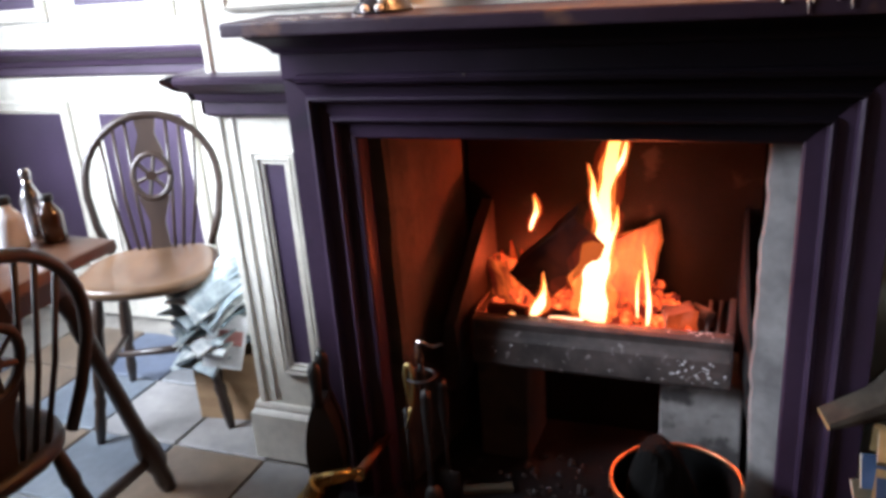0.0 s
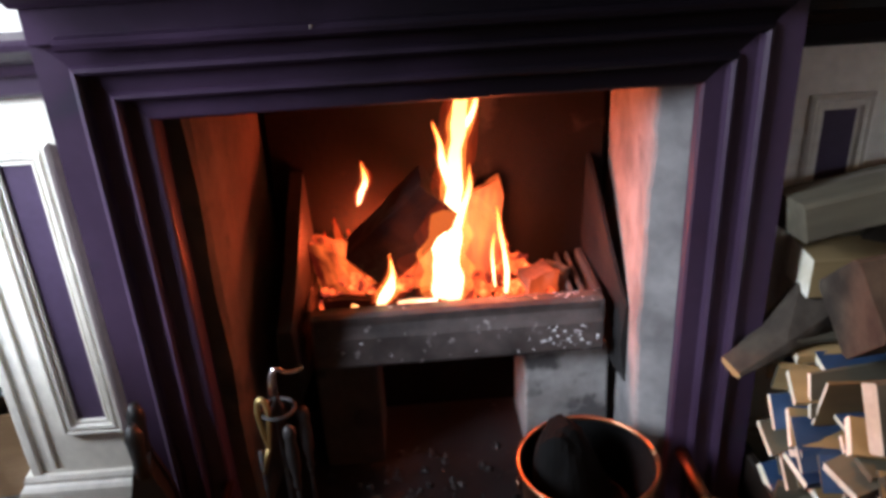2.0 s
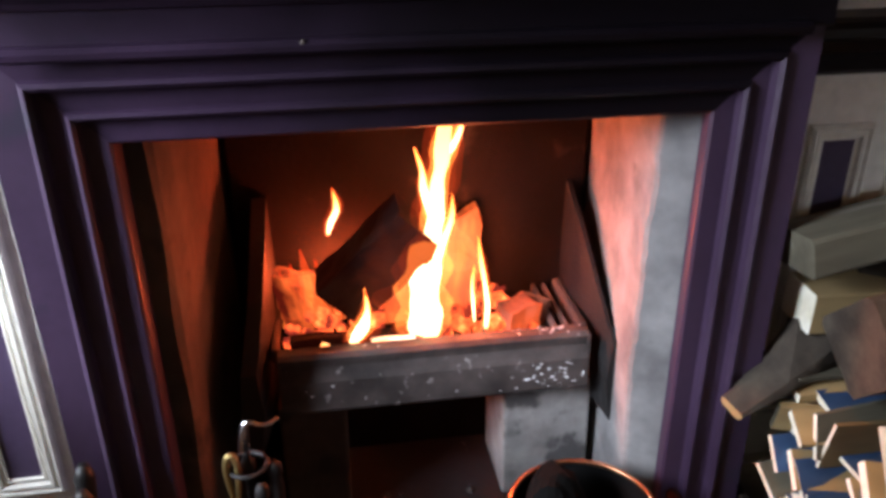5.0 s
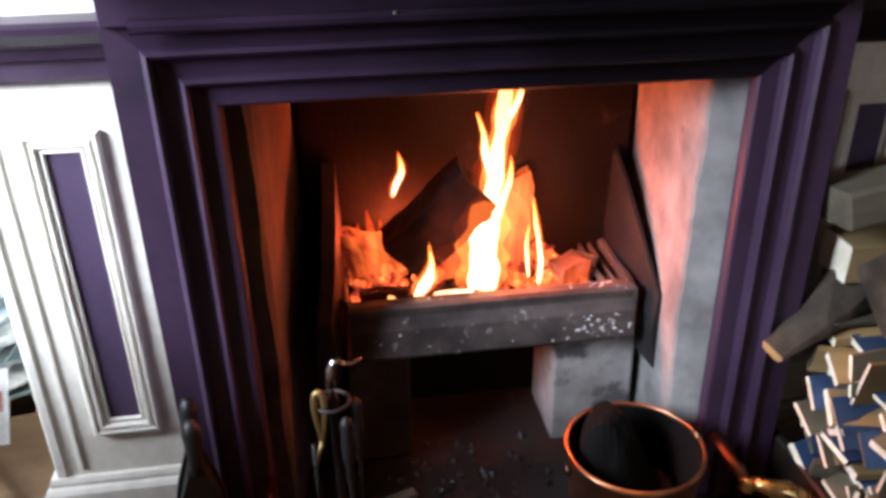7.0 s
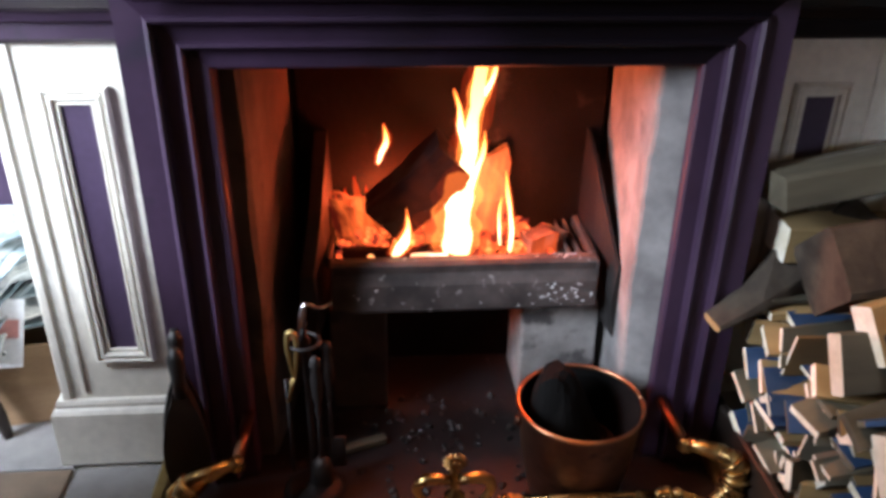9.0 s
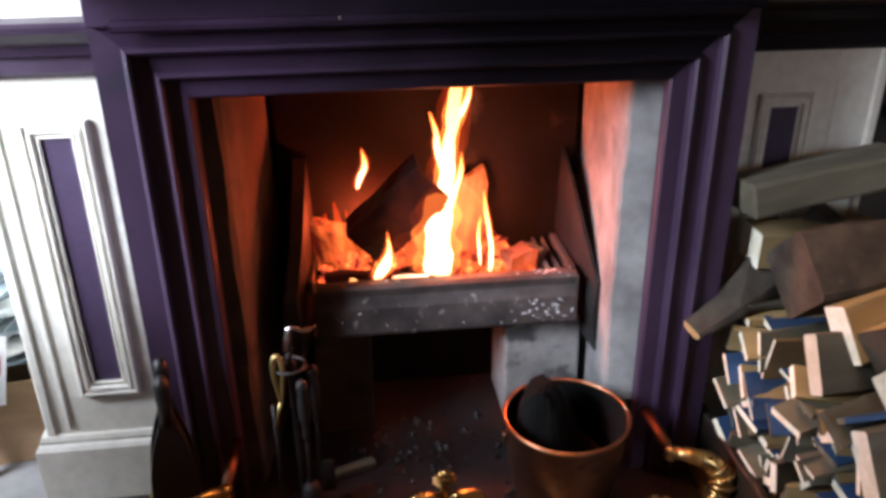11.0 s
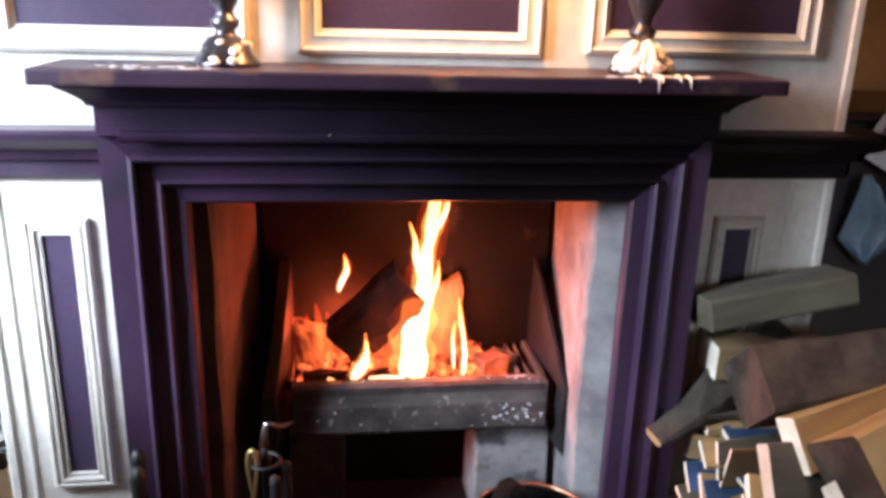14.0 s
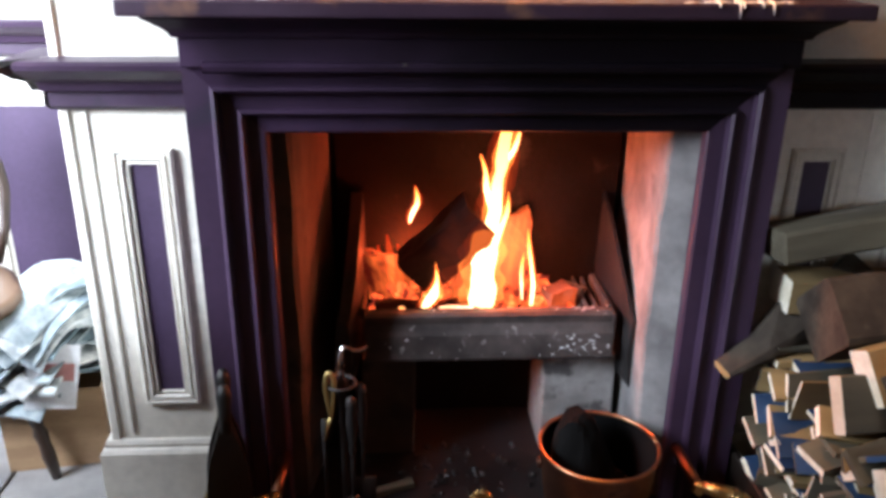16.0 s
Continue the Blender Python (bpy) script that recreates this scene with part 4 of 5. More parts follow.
# centre ornament: a stem with a cross bar, drooping arms and a flower on top
bm = bmesh.new()
lathe(bm, [(0.030, 0.046), (0.030, 0.054), (0.016, 0.060), (0.010, 0.075), (0.018, 0.086), (0.018, 0.092), (0.009, 0.100), (0.009, 0.118), (0.020, 0.126), (0.020, 0.132), (0.009, 0.140), (0.009, 0.185), (0.013, 0.190), (0.008, 0.196)], 16, pose(-0.225, 1.418, 0))
fpart("stem", bm)
for s in (-1, 1):
    bm = bmesh.new()
    pts = [(-0.225 + s * d, 1.418, z) for d, z in ((0.006, 0.168), (0.03, 0.172), (0.055, 0.172), (0.068, 0.163), (0.072, 0.148), (0.066, 0.130), (0.052, 0.112), (0.046, 0.098), (0.055, 0.086))]
    tube(bm, pts, 0, 10, (0.010, 0.011, 0.012, 0.011, 0.010, 0.008, 0.007, 0.007, 0.006))
    fpart("arm", bm)
    bm = bmesh.new()
    bmesh.ops.create_uvsphere(bm, u_segments=12, v_segments=8, radius=0.014, matrix=pose(-0.225 + s * 0.100, 1.418, 0.108))
    tube(bm, [(-0.225 + s * 0.085, 1.418, 0.103), (-0.225 + s * 0.055, 1.418, 0.086), (-0.225 + s * 0.02, 1.418, 0.088)], 0.006, 8)
    fpart("boss", bm)
bm = bmesh.new()
for k in range(9):
    a = math.pi * (k / 8) - 0.15 + 0.03 * k
    tube(bm, [(-0.225, 1.418, 0.205), (-0.225 + 0.012 * math.cos(a), 1.412, 0.212 + 0.012 * math.sin(a)), (-0.225 + 0.024 * math.cos(a), 1.414, 0.212 + 0.026 * math.sin(a))], 0, 7, (0.004, 0.0062, 0.002))
for k in range(6):
    a = math.pi * k / 3
    tube(bm, [(-0.225, 1.414, 0.208), (-0.225 + 0.016 * math.cos(a), 1.405, 0.208 + 0.012 * math.sin(a))], 0, 7, (0.005, 0.003))
bmesh.ops.create_uvsphere(bm, u_segments=10, v_segments=8, radius=0.009, matrix=pose(-0.225, 1.412, 0.214))
fpart("flower", bm)
# scrolled ends
for s, xc in ((-1, -0.655), (1, 0.262)):
    bm = bmesh.new()
    pts = [(xc - s * 0.045, 1.418, 0.105)]
    pts += [(xc + s * (0.012 + 0.074 * math.sin(a)), 1.430 + 0.012 * a, 0.115 - 0.058 * math.cos(a)) for a in [0.2 + i * 2.75 / 14 for i in range(15)]]
    pts += [(xc + s * 0.006, 1.475, 0.175), (xc - s * 0.008, 1.490, 0.168)]
    tube(bm, pts, 0, 12, [0.010] + [0.012 + 0.011 * math.sin(math.pi * i / 16) for i in range(17)])
    fpart("scroll", bm)
    for da, r in ((0.8, 0.028), (1.15, 0.031), (1.5, 0.032), (1.85, 0.031), (2.2, 0.028)):
        if s < 0 and da not in (0.8, 2.2):
            continue
        bm = bmesh.new()
        c = Vector((xc + s * (0.012 + 0.074 * math.sin(da)), 1.430 + 0.012 * da, 0.115 - 0.058 * math.cos(da)))
        d = Vector((s * 0.074 * math.cos(da), 0.012, 0.058 * math.sin(da))).normalized()
        u = d.orthogonal().normalized()
        w = d.cross(u)
        tube(bm, [c + (u * math.cos(2 * math.pi * i / 14) + w * math.sin(2 * math.pi * i / 14)) * (r - 0.006) for i in range(15)], 0.005, 6)
        fpart("ring", bm)
    bm = bmesh.new()
    tube(bm, [(xc + s * d, 1.425 + 0.02 * k, z) for k, (d, z) in enumerate(((0.060, 0.060), (0.095, 0.062), (0.118, 0.082), (0.118, 0.108), (0.100, 0.118), (0.090, 0.105)))], 0, 10, (0.010, 0.013, 0.013, 0.011, 0.009, 0.006))
    fpart("leaf_curl", bm)
    bm = bmesh.new()
    lathe(bm, [(0.006, 0), (0.015, 0.004), (0.017, 0.010), (0.012, 0.016), (0.015, 0.022), (0.009, 0.030)], 14, pose(xc - s * 0.012, 1.492, 0.150))
    fpart("knob", bm)
    bm = bmesh.new()
    tube(bm, [(xc - s * 0.012, 1.50, 0.165), (xc - s * 0.015, 1.57, 0.168), (xc - s * 0.016, 1.645, 0.170)], 0.0125, 12)
    fpart("side_rail", bm, COPPER, "dark coppery side rail")
    bm = bmesh.new()
    tube(bm, arc(lambda a: (xc - s * 0.016 + s * (0.036 - 0.036 * math.cos(a)), 1.640, 0.172 + 0.034 * math.sin(a)), 0, 1.75 * math.pi, 18), 0.0075, 8)
    fpart("back_scroll", bm, COPPER, "dull coppery curl at the back")
    bm = bmesh.new()
    tube(bm, [(xc - s * 0.016, 1.640, 0.172), (xc - s * 0.016, 1.640, 0.05)], 0.008, 8)
    fpart("post", bm, IRON)

scuttle = thing("coal_scuttle", "round copper coal scuttle with bright rolled rim, dark inside", "coal scuttle", (0.039, 1.538, 0.0125))
scuttle.scale = (1.05, 1.05, 1.0)
bm = bmesh.new()
lathe(bm, [(0.078, 0.0), (0.086, 0.004), (0.098, 0.06), (0.110, 0.13), (0.115, 0.19), (0.118, 0.232)], 36)
bm.faces.remove([f for f in bm.faces if len(f.verts) > 4 and f.calc_center_median().z > 0.2][0])
part("body", bm, COPPER, scuttle, "", True)
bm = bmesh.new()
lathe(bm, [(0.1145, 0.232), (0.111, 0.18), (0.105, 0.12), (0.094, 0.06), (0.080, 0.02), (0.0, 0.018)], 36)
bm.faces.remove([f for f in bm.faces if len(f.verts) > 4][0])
part("lining", bm, COAL, scuttle, "matte black inside of the scuttle", True)
bm = bmesh.new()
tube(bm, arc(lambda a: (0.1195 * math.cos(a), 0.1195 * math.sin(a), 0.234), 0, 2 * math.pi, 40), 0.0044, 8)
part("rim", bm, COPPER_RIM, scuttle, "bright rolled copper rim", True)
# black mass of unclear stuff, modelled as a coal heap
bm = bmesh.new()
rings = []
for i in range(9):
    r = 0.100 * i / 8
    ring = []
    for k in range(24):
        a = 2 * math.pi * k / 24
        x, y = r * math.cos(a), r * math.sin(a)
        h = 0.12 + 0.168 * math.exp(-(((x + 0.044) ** 2 + (y - 0.046) ** 2) / 0.0062) ** 1.5) + 0.012 * noise.noise(Vector((x * 40, y * 40, 1)))
        ring.append(bm.verts.new((x, y, h - 0.02 * (i == 8))))
    rings.append(ring)
for a, b in zip(rings, rings[1:]):
    for k in range(24):
        j = (k + 1) % 24
        bm.faces.new((a[k], a[j], b[j], b[k]))
bmesh.ops.remove_doubles(bm, verts=bm.verts, dist=0.0005)
heap = tagged(part("coal", bm, COAL), "dull black heap in the scuttle, modelled as coal", "coal", kind="stuff")
heap.matrix_world = pose(0.039, 1.538, 0.0125)
for s in (-1, 1):
    bm = bmesh.new()
    lathe(bm, [(0.010, 0), (0.013, 0.003), (0.010, 0.008), (0.0, 0.009)], 12, pose(0.117 * s, 0.0, 0.195, 0, 90 * s, 0))
    part("ear", bm, COPPER, scuttle, "", True)

irons = thing("companion_set", "black fireside companion set with steel hook and brass handles", "fire irons", (-0.505, 1.575, 0.0125))
bm = bmesh.new()
lathe(bm, [(0.062, 0), (0.064, 0.006), (0.050, 0.014), (0.014, 0.020), (0.010, 0.034), (0.007, 0.05), (0.007, 0.36), (0.012, 0.37), (0.012, 0.38), (0.006, 0.39), (0.006, 0.43)], 20)
part("stand", bm, IRON, irons, "", True)
bm = bmesh.new()
tube(bm, [(0.0, -0.01, 0.415), (0.003, -0.014, 0.452), (0.009, -0.016, 0.468), (0.018, -0.015, 0.466), (0.026, -0.012, 0.458), (0.040, -0.008, 0.455), (0.056, -0.004, 0.462)], 0, 8, (0.009, 0.008, 0.006, 0.0045, 0.0035, 0.0035, 0.003))
part("hook", bm, CHROME, irons, "bright steel hook", True)
bm = bmesh.new()
tube(bm, arc(lambda a: (0.030 * math.cos(a), 0.030 * math.sin(a), 0.375), 0, 2 * math.pi, 24), 0.004, 8)
part("hanger_ring", bm, IRON, irons, "", True)
for a, low, kind in ((205, 0.04, "poker"), (-60, 0.05, "brush"), (20, 0.05, "shovel")):
    x, y = 0.042 * math.cos(radians(a)), 0.042 * math.sin(radians(a))
    bm = bmesh.new()
    tube(bm, [(x, y, 0.30), (x, y, low + 0.03)], 0.0045, 8)
    if kind == "brush":
        lathe(bm, [(0.012, low), (0.024, low + 0.01), (0.020, low + 0.055), (0.008, low + 0.07)], 14, pose(x, y, 0))
    if kind == "shovel":
        box(bm, x - 0.028, x + 0.028, y - 0.004, y + 0.004, low, low + 0.08, 0.003)
    part(kind, bm, IRON, irons, "", True)
    bm = bmesh.new()
    lathe(bm, [(0.004, 0.27), (0.008, 0.285), (0.006, 0.30), (0.0105, 0.325), (0.012, 0.36), (0.009, 0.385), (0.012, 0.395), (0.010, 0.408), (0.003, 0.416)], 14, pose(x, y, 0.012 if kind == "poker" else -0.05))
    if kind == "poker":
        bm.free()
        bm = bmesh.new()
        tube(bm, arc(lambda q: (x + 0.016 + 0.013 * math.sin(q) * (0.55 - 0.45 * math.cos(q)), y, 0.355 - 0.055 * math.cos(q)), 0, 2 * math.pi, 24), 0, 8, [0.0035 + 0.0025 * math.sin(math.pi * i / 24) for i in range(25)])
        tube(bm, [(x + 0.016, y, 0.305), (x + 0.008, y, 0.28), (x, y, 0.25)], 0.005, 8)
    part("handle", bm, YELLOWBRASS if kind == "poker" else IRON, irons, "pale brass looped handle" if kind == "poker" else "", True)

bellows = thing("fire_bellows", "black fire bellows leaning against the surround", "bellows", (-0.775, 1.545, 0.0125))
bellows.matrix_world = pose(-0.752, 1.552, 0.062, 4, 2, 12)
for nm, y0, y1, g, mt in (("front_board", -0.034, -0.024, 0, BLACK), ("leather", -0.024, 0.022, -0.006, BLACK), ("back_board", 0.022, 0.032, 0, BLACK)):
    bm = bmesh.new()
    out = []
    for t in [i / 14 for i in range(15)]:
        z = t * 0.27
        w = 0.014 + 0.030 * math.sin(math.pi * min(1, t * 1.05) ** 0.8) ** 0.8 + g
        out.append((max(w, 0.012), z))
    loop = [(-w, z) for w, z in out] + [(w, z) for w, z in reversed(out)]
    a = [bm.verts.new((x, y0, z)) for x, z in loop]
    b = [bm.verts.new((x, y1, z)) for x, z in loop]
    bm.faces.new(a)
    bm.faces.new(list(reversed(b)))
    for i in range(len(loop)):
        j = (i + 1) % len(loop)
        bm.faces.new((a[j], a[i], b[i], b[j]))
    part(nm, bm, mt, bellows)
for y in (-0.029, 0.027):
    bm = bmesh.new()
    tube(bm, [(0, y, 0.262), (0, y, 0.30), (0, y, 0.350), (0.0, y, 0.372)], 0, 10, (0.013, 0.012, 0.016, 0.008))
    part("handle", bm, BLACK, bellows, "", True)
bm = bmesh.new()
tube(bm, [(0, 0, 0.01), (0, 0, -0.045)], 0, 10, (0.012, 0.008))
part("nozzle", bm, IRON, bellows, "", True)

bm = bmesh.new()
for k in range(130):
    x, y = max(-0.55, min(0.14, rng.gauss(-0.18, 0.18))), rng.uniform(1.46, 1.88)
    made = bmesh.ops.create_icosphere(bm, subdivisions=1, radius=rng.uniform(0.002, 0.012), matrix=pose(x, y, 0.014))["verts"]
    for v in made:
        v.co += noise.noise_vector(v.co * 90) * 0.004
CLINKER = mat("clinker", (0.016, 0.014, 0.013), 0.5, second=(0.005, 0.005, 0.005), scale=20, grain=90, bump=0.5, spots=(0.22, 0.21, 0.20), spot_scale=30, spot_at=0.70)
tagged(part("cinders", bm, CLINKER), "scattered grey cinders and ash on the hearth", "cinders", kind="stuff")
bm = bmesh.new()
box(bm, -0.06, 0.06, -0.012, 0.012, 0, 0.018, 0.003)
ob = part("wood_scrap", bm, GREYWOOD)
ob.matrix_world = pose(-0.41, 1.70, 0.0125, 0, 0, 20)
tagged(ob, "small scrap of wood lying on the hearth", "wood scrap")

# ---- candlesticks on the shelf ----
PEWTER = mat("dark_pewter", (0.16, 0.15, 0.16), 0.3, metal=0.85, second=(0.07, 0.065, 0.07), scale=9, grain=60, bump=0.15, spots=(0.5, 0.46, 0.45), spot_scale=16, spot_at=0.68)
STICK = [(0.057, 0.0), (0.059, 0.004), (0.056, 0.009), (0.046, 0.020), (0.040, 0.036), (0.030, 0.046), (0.018, 0.052), (0.016, 0.060), (0.024, 0.068), (0.026, 0.076),
         (0.016, 0.084), (0.015, 0.092), (0.024, 0.110), (0.034, 0.135), (0.036, 0.155), (0.028, 0.180), (0.016, 0.200), (0.014, 0.240), (0.026, 0.250), (0.026, 0.262), (0.0, 0.264)]


def candlestick(at, label, waxed):
    c = thing("candlestick", label, "candlestick", at, "candlesticks on the mantel shelf")
    bm = bmesh.new()
    lathe(bm, STICK, 28)
    part("stick", bm, PEWTER, c, "", True)
    bm = bmesh.new()
    lathe(bm, [(0.011, 0.262), (0.011, 0.34), (0.006, 0.345)], 14)
    part("candle", bm, WAX, c, "white wax candle", True)
    bm = bmesh.new()
    r2 = random.Random(5 if waxed else 8)
    for k in range(26 if waxed else 7):
        a = r2.uniform(-2.9, -0.4) if waxed else r2.uniform(-2.4, 0.4)
        rr = r2.uniform(0.030, 0.058)
        z = max(0.004, 0.052 - (rr - 0.02) * 1.15)
        made = bmesh.ops.create_icosphere(bm, subdivisions=2, radius=r2.uniform(0.007, 0.015), matrix=pose(rr * math.cos(a), rr * math.sin(a), z) @ Matrix.Diagonal((1, 1, 0.75, 1)))["verts"]
    if waxed:
        for a in (-2.6, -2.35, -1.72, -1.45, -1.32, -0.7):
            k = r2.uniform(0.75, 1.05)
            pts = [(r * math.cos(a + 0.1 * k * math.sin(r * 90)), r * math.sin(a), z) for r, z in ((0.020, 0.056), (0.034, 0.044), (0.046, 0.026), (0.058 * k, 0.012), (0.063 * k, 0.004))]
            tube(bm, pts, 0, 8, [w * r2.uniform(0.6, 1.5) for w in (0.006, 0.009, 0.009, 0.008, 0.005)])
    tagged(part("wax_crust", bm, WAX, c, "thick white wax run down over the foot" if waxed else "thin spatter of wax on the foot", True), kind="stuff")
    return c


candlestick((-0.548, 1.640, MANTEL), "tall dark turned candlestick on the mantel shelf", False)
candlestick((0.205, 1.625, MANTEL), "dark turned candlestick, its foot caked in white wax", True)

# wax spilt on the shelf and hanging from its front edge
bm = bmesh.new()
r3 = random.Random(3)
for k in range(46):
    x = r3.uniform(-0.76, -0.52) if k < 26 else r3.uniform(0.12, 0.31)
    y = r3.uniform(1.535, 1.60) if k < 26 else r3.uniform(1.53, 1.58)
    bmesh.ops.create_icosphere(bm, subdivisions=1, radius=r3.uniform(0.002, 0.007) if k < 26 else r3.uniform(0.004, 0.012), matrix=pose(x, y, MANTEL + 0.0005) @ Matrix.Diagonal((1.6, 1, 0.14, 1)))
for x, drop in ((0.170, 0.006), (0.205, 0.024), (0.212, 0.008), (0.246, 0.005), (0.264, 0.018)):
    tube(bm, [(x, 1.545, MANTEL + 0.002), (x, 1.523, MANTEL + 0.001), (x, 1.519, MANTEL - 0.006), (x + 0.001, 1.519, MANTEL - drop)], 0, 7, (0.004, 0.003, 0.0018, 0.0010))
tagged(part("spilt_wax", bm, WAX, None, "", True), "white wax spilt along the shelf and dripping off it", "wax", kind="stuff")
bm = bmesh.new()
bmesh.ops.create_icosphere(bm, subdivisions=2, radius=0.004, matrix=pose(-0.368, 1.580, 1.036) @ Matrix.Diagonal((0.8, 0.35, 1, 1)))
tagged(part("paint_chip", bm, BROWN_RENDER, surround), "pale chip in the paint of the frieze bead").matrix_parent_inverse = surround.matrix_world.inverted()


lampthing = thing("picture_light", "assumed small brass picture light over the middle panel, out of view", "lamp", (-0.04, WALL_Y, 1.88))
bm = bmesh.new()
tube(bm, [(0, 0, 0), (0, -0.08, 0.03), (0, -0.16, 0.0), (0, -0.19, -0.12)], 0.006, 8)
part("arm", bm, BRASS, lampthing, "", True)
bm = bmesh.new()
lathe(bm, [(0.03, 0), (0.03, 0.006), (0.01, 0.012)], 16, pose(0, 0, 0, 90, 0, 0))
part("wall_plate", bm, BRASS, lampthing, "", True)


# ---- firewood ----
def firewood(name, at, rot, size, side, label, category="firewood", end=None, taper=1.0, rough=0.003, bevel=0.002):
    """A sawn piece that runs along +x from its pale cut end at x = 0."""
    L, W, H = size
    bm = bmesh.new()
    box(bm, 0, L, -W / 2, W / 2, -H / 2, H / 2)
    if rough:
        bmesh.ops.subdivide_edges(bm, edges=[e for e in bm.edges if abs(e.verts[0].co.x - e.verts[1].co.x) > L / 2], cuts=3)
    if bevel:
        bmesh.ops.bevel(bm, geom=[e for e in bm.edges if abs(e.verts[0].co.x - e.verts[1].co.x) > 1e-4], offset=bevel, segments=1, affect="EDGES")
    for v in bm.verts:
        f = 1 + (taper - 1) * v.co.x / L
        v.co.y, v.co.z = v.co.y * f, v.co.z * f
        q = v.co * 14 + Vector(at) * 31
        v.co += Vector((0.4 * noise.noise(q), noise.noise(q + Vector((9, 0, 0))), noise.noise(q + Vector((0, 9, 0))))) * rough
    bmesh.ops.recalc_face_normals(bm, faces=bm.faces)
    for f in bm.faces:
        if abs(f.normal.x) > 0.8:
            f.material_index = 1
    ob = part(name, bm, [side, end or ENDGRAIN])
    ob.matrix_world = pose(*at, *rot)
    return tagged(ob, label, category, "firewood pile")


def bark_log(at, to, r0, r1, label, mats=None, squash=1.0):
    """A round or split log between two points, with bark and pale broken ends."""
    a, b = Vector(at), Vector(to)
    d = (b - a)
    bm = bmesh.new()
    n, steps = 9, 14
    rings = []
    for i in range(n):
        t = i / (n - 1)
        r = r0 + (r1 - r0) * t
        ring = []
        for k in range(steps):
            ang = 2 * math.pi * k / steps
            p = Vector((t * d.length, r * math.cos(ang) * squash, r * math.sin(ang)))
            q = p * 22 + a * 17
            p += Vector((0, noise.noise(q), noise.noise(q + Vector((5, 5, 5))))) * r * 0.22
            ring.append(bm.verts.new(p))
        rings.append(ring)
    for p, q in zip(rings, rings[1:]):
        for k in range(steps):
            j = (k + 1) % steps
            bm.faces.new((p[k], p[j], q[j], q[k]))
    for f in (bm.faces.new(list(reversed(rings[0]))), bm.faces.new(rings[-1])):
        f.material_index = 1
    ob = part("log", bm, mats or [BARK, PINE], None, "", True)
    ob.matrix_world = Matrix.Translation(a) @ d.to_track_quat("X", "Z").to_matrix().to_4x4()
    return tagged(ob, label, "log", "firewood pile")


# the big pieces on top
firewood("timber_block", (0.378, 1.605, 0.676), (-8, -9, 2), (0.315, 0.115, 0.064), GREYWOOD, "grey weathered timber block lying on top of the firewood", end=GREYWOOD, bevel=0.006)
firewood("pine_offcut", (0.424, 1.630, 0.562), (0, 1, -2), (0.26, 0.09, 0.075), PINE, "yellowish sawn pine offcut under the grey block", bevel=0.003)
firewood("split_log", (0.292, 1.560, 0.408), (30, -26, 16), (0.38, 0.058, 0.036), BARK, "dark weathered log poking out with a torn pale tip", "log", end=PINE, taper=2.2, rough=0.024, bevel=0.008)
firewood("split_post", (0.432, 1.475, 0.568), (44, -3, 4), (0.36, 0.135, 0.135), BARK, "big square split post with dirty grey-brown faces", end=BARK, bevel=0.010, rough=0.010)
firewood("sawn_beam", (0.462, 1.345, 0.512), (-28, -8, 14), (0.36, 0.050, 0.105), PINE, "fresh sawn pine beam with a white cut end", bevel=0.003)
firewood("split_beam", (0.500, 1.245, 0.520), (-38, -11, 16), (0.40, 0.125, 0.115), PINE, "thick split pine beam with bark-stained side", end=BARK, taper=1.1, bevel=0.008, rough=0.008)
firewood("timber_block", (0.408, 1.330, 0.468), (-30, 2, 6), (0.28, 0.034, 0.105), GREYWOOD, "grey-stained pallet block with a white cut end", bevel=0.003)
firewood("sawn_beam", (0.500, 1.235, 0.445), (38, 0, 10), (0.32, 0.105, 0.045), GREYWOOD, "pallet board with a broad pale cut end", bevel=0.003)
firewood("timber_block", (0.432, 1.175, 0.362), (-32, 0, 8), (0.30, 0.038, 0.130), GREYWOOD, "thick grey pallet block with a long white cut end", bevel=0.003)
firewood("sawn_beam", (0.520, 1.130, 0.36), (-20, 0, 12), (0.30, 0.030, 0.09), PINE, "short pine offcut with a white cut end", bevel=0.003)
bark_log((0.56, 1.10, 0.30), (0.86, 1.22, 0.36), 0.055, 0.06, "split bark log low in the pile", squash=0.8)

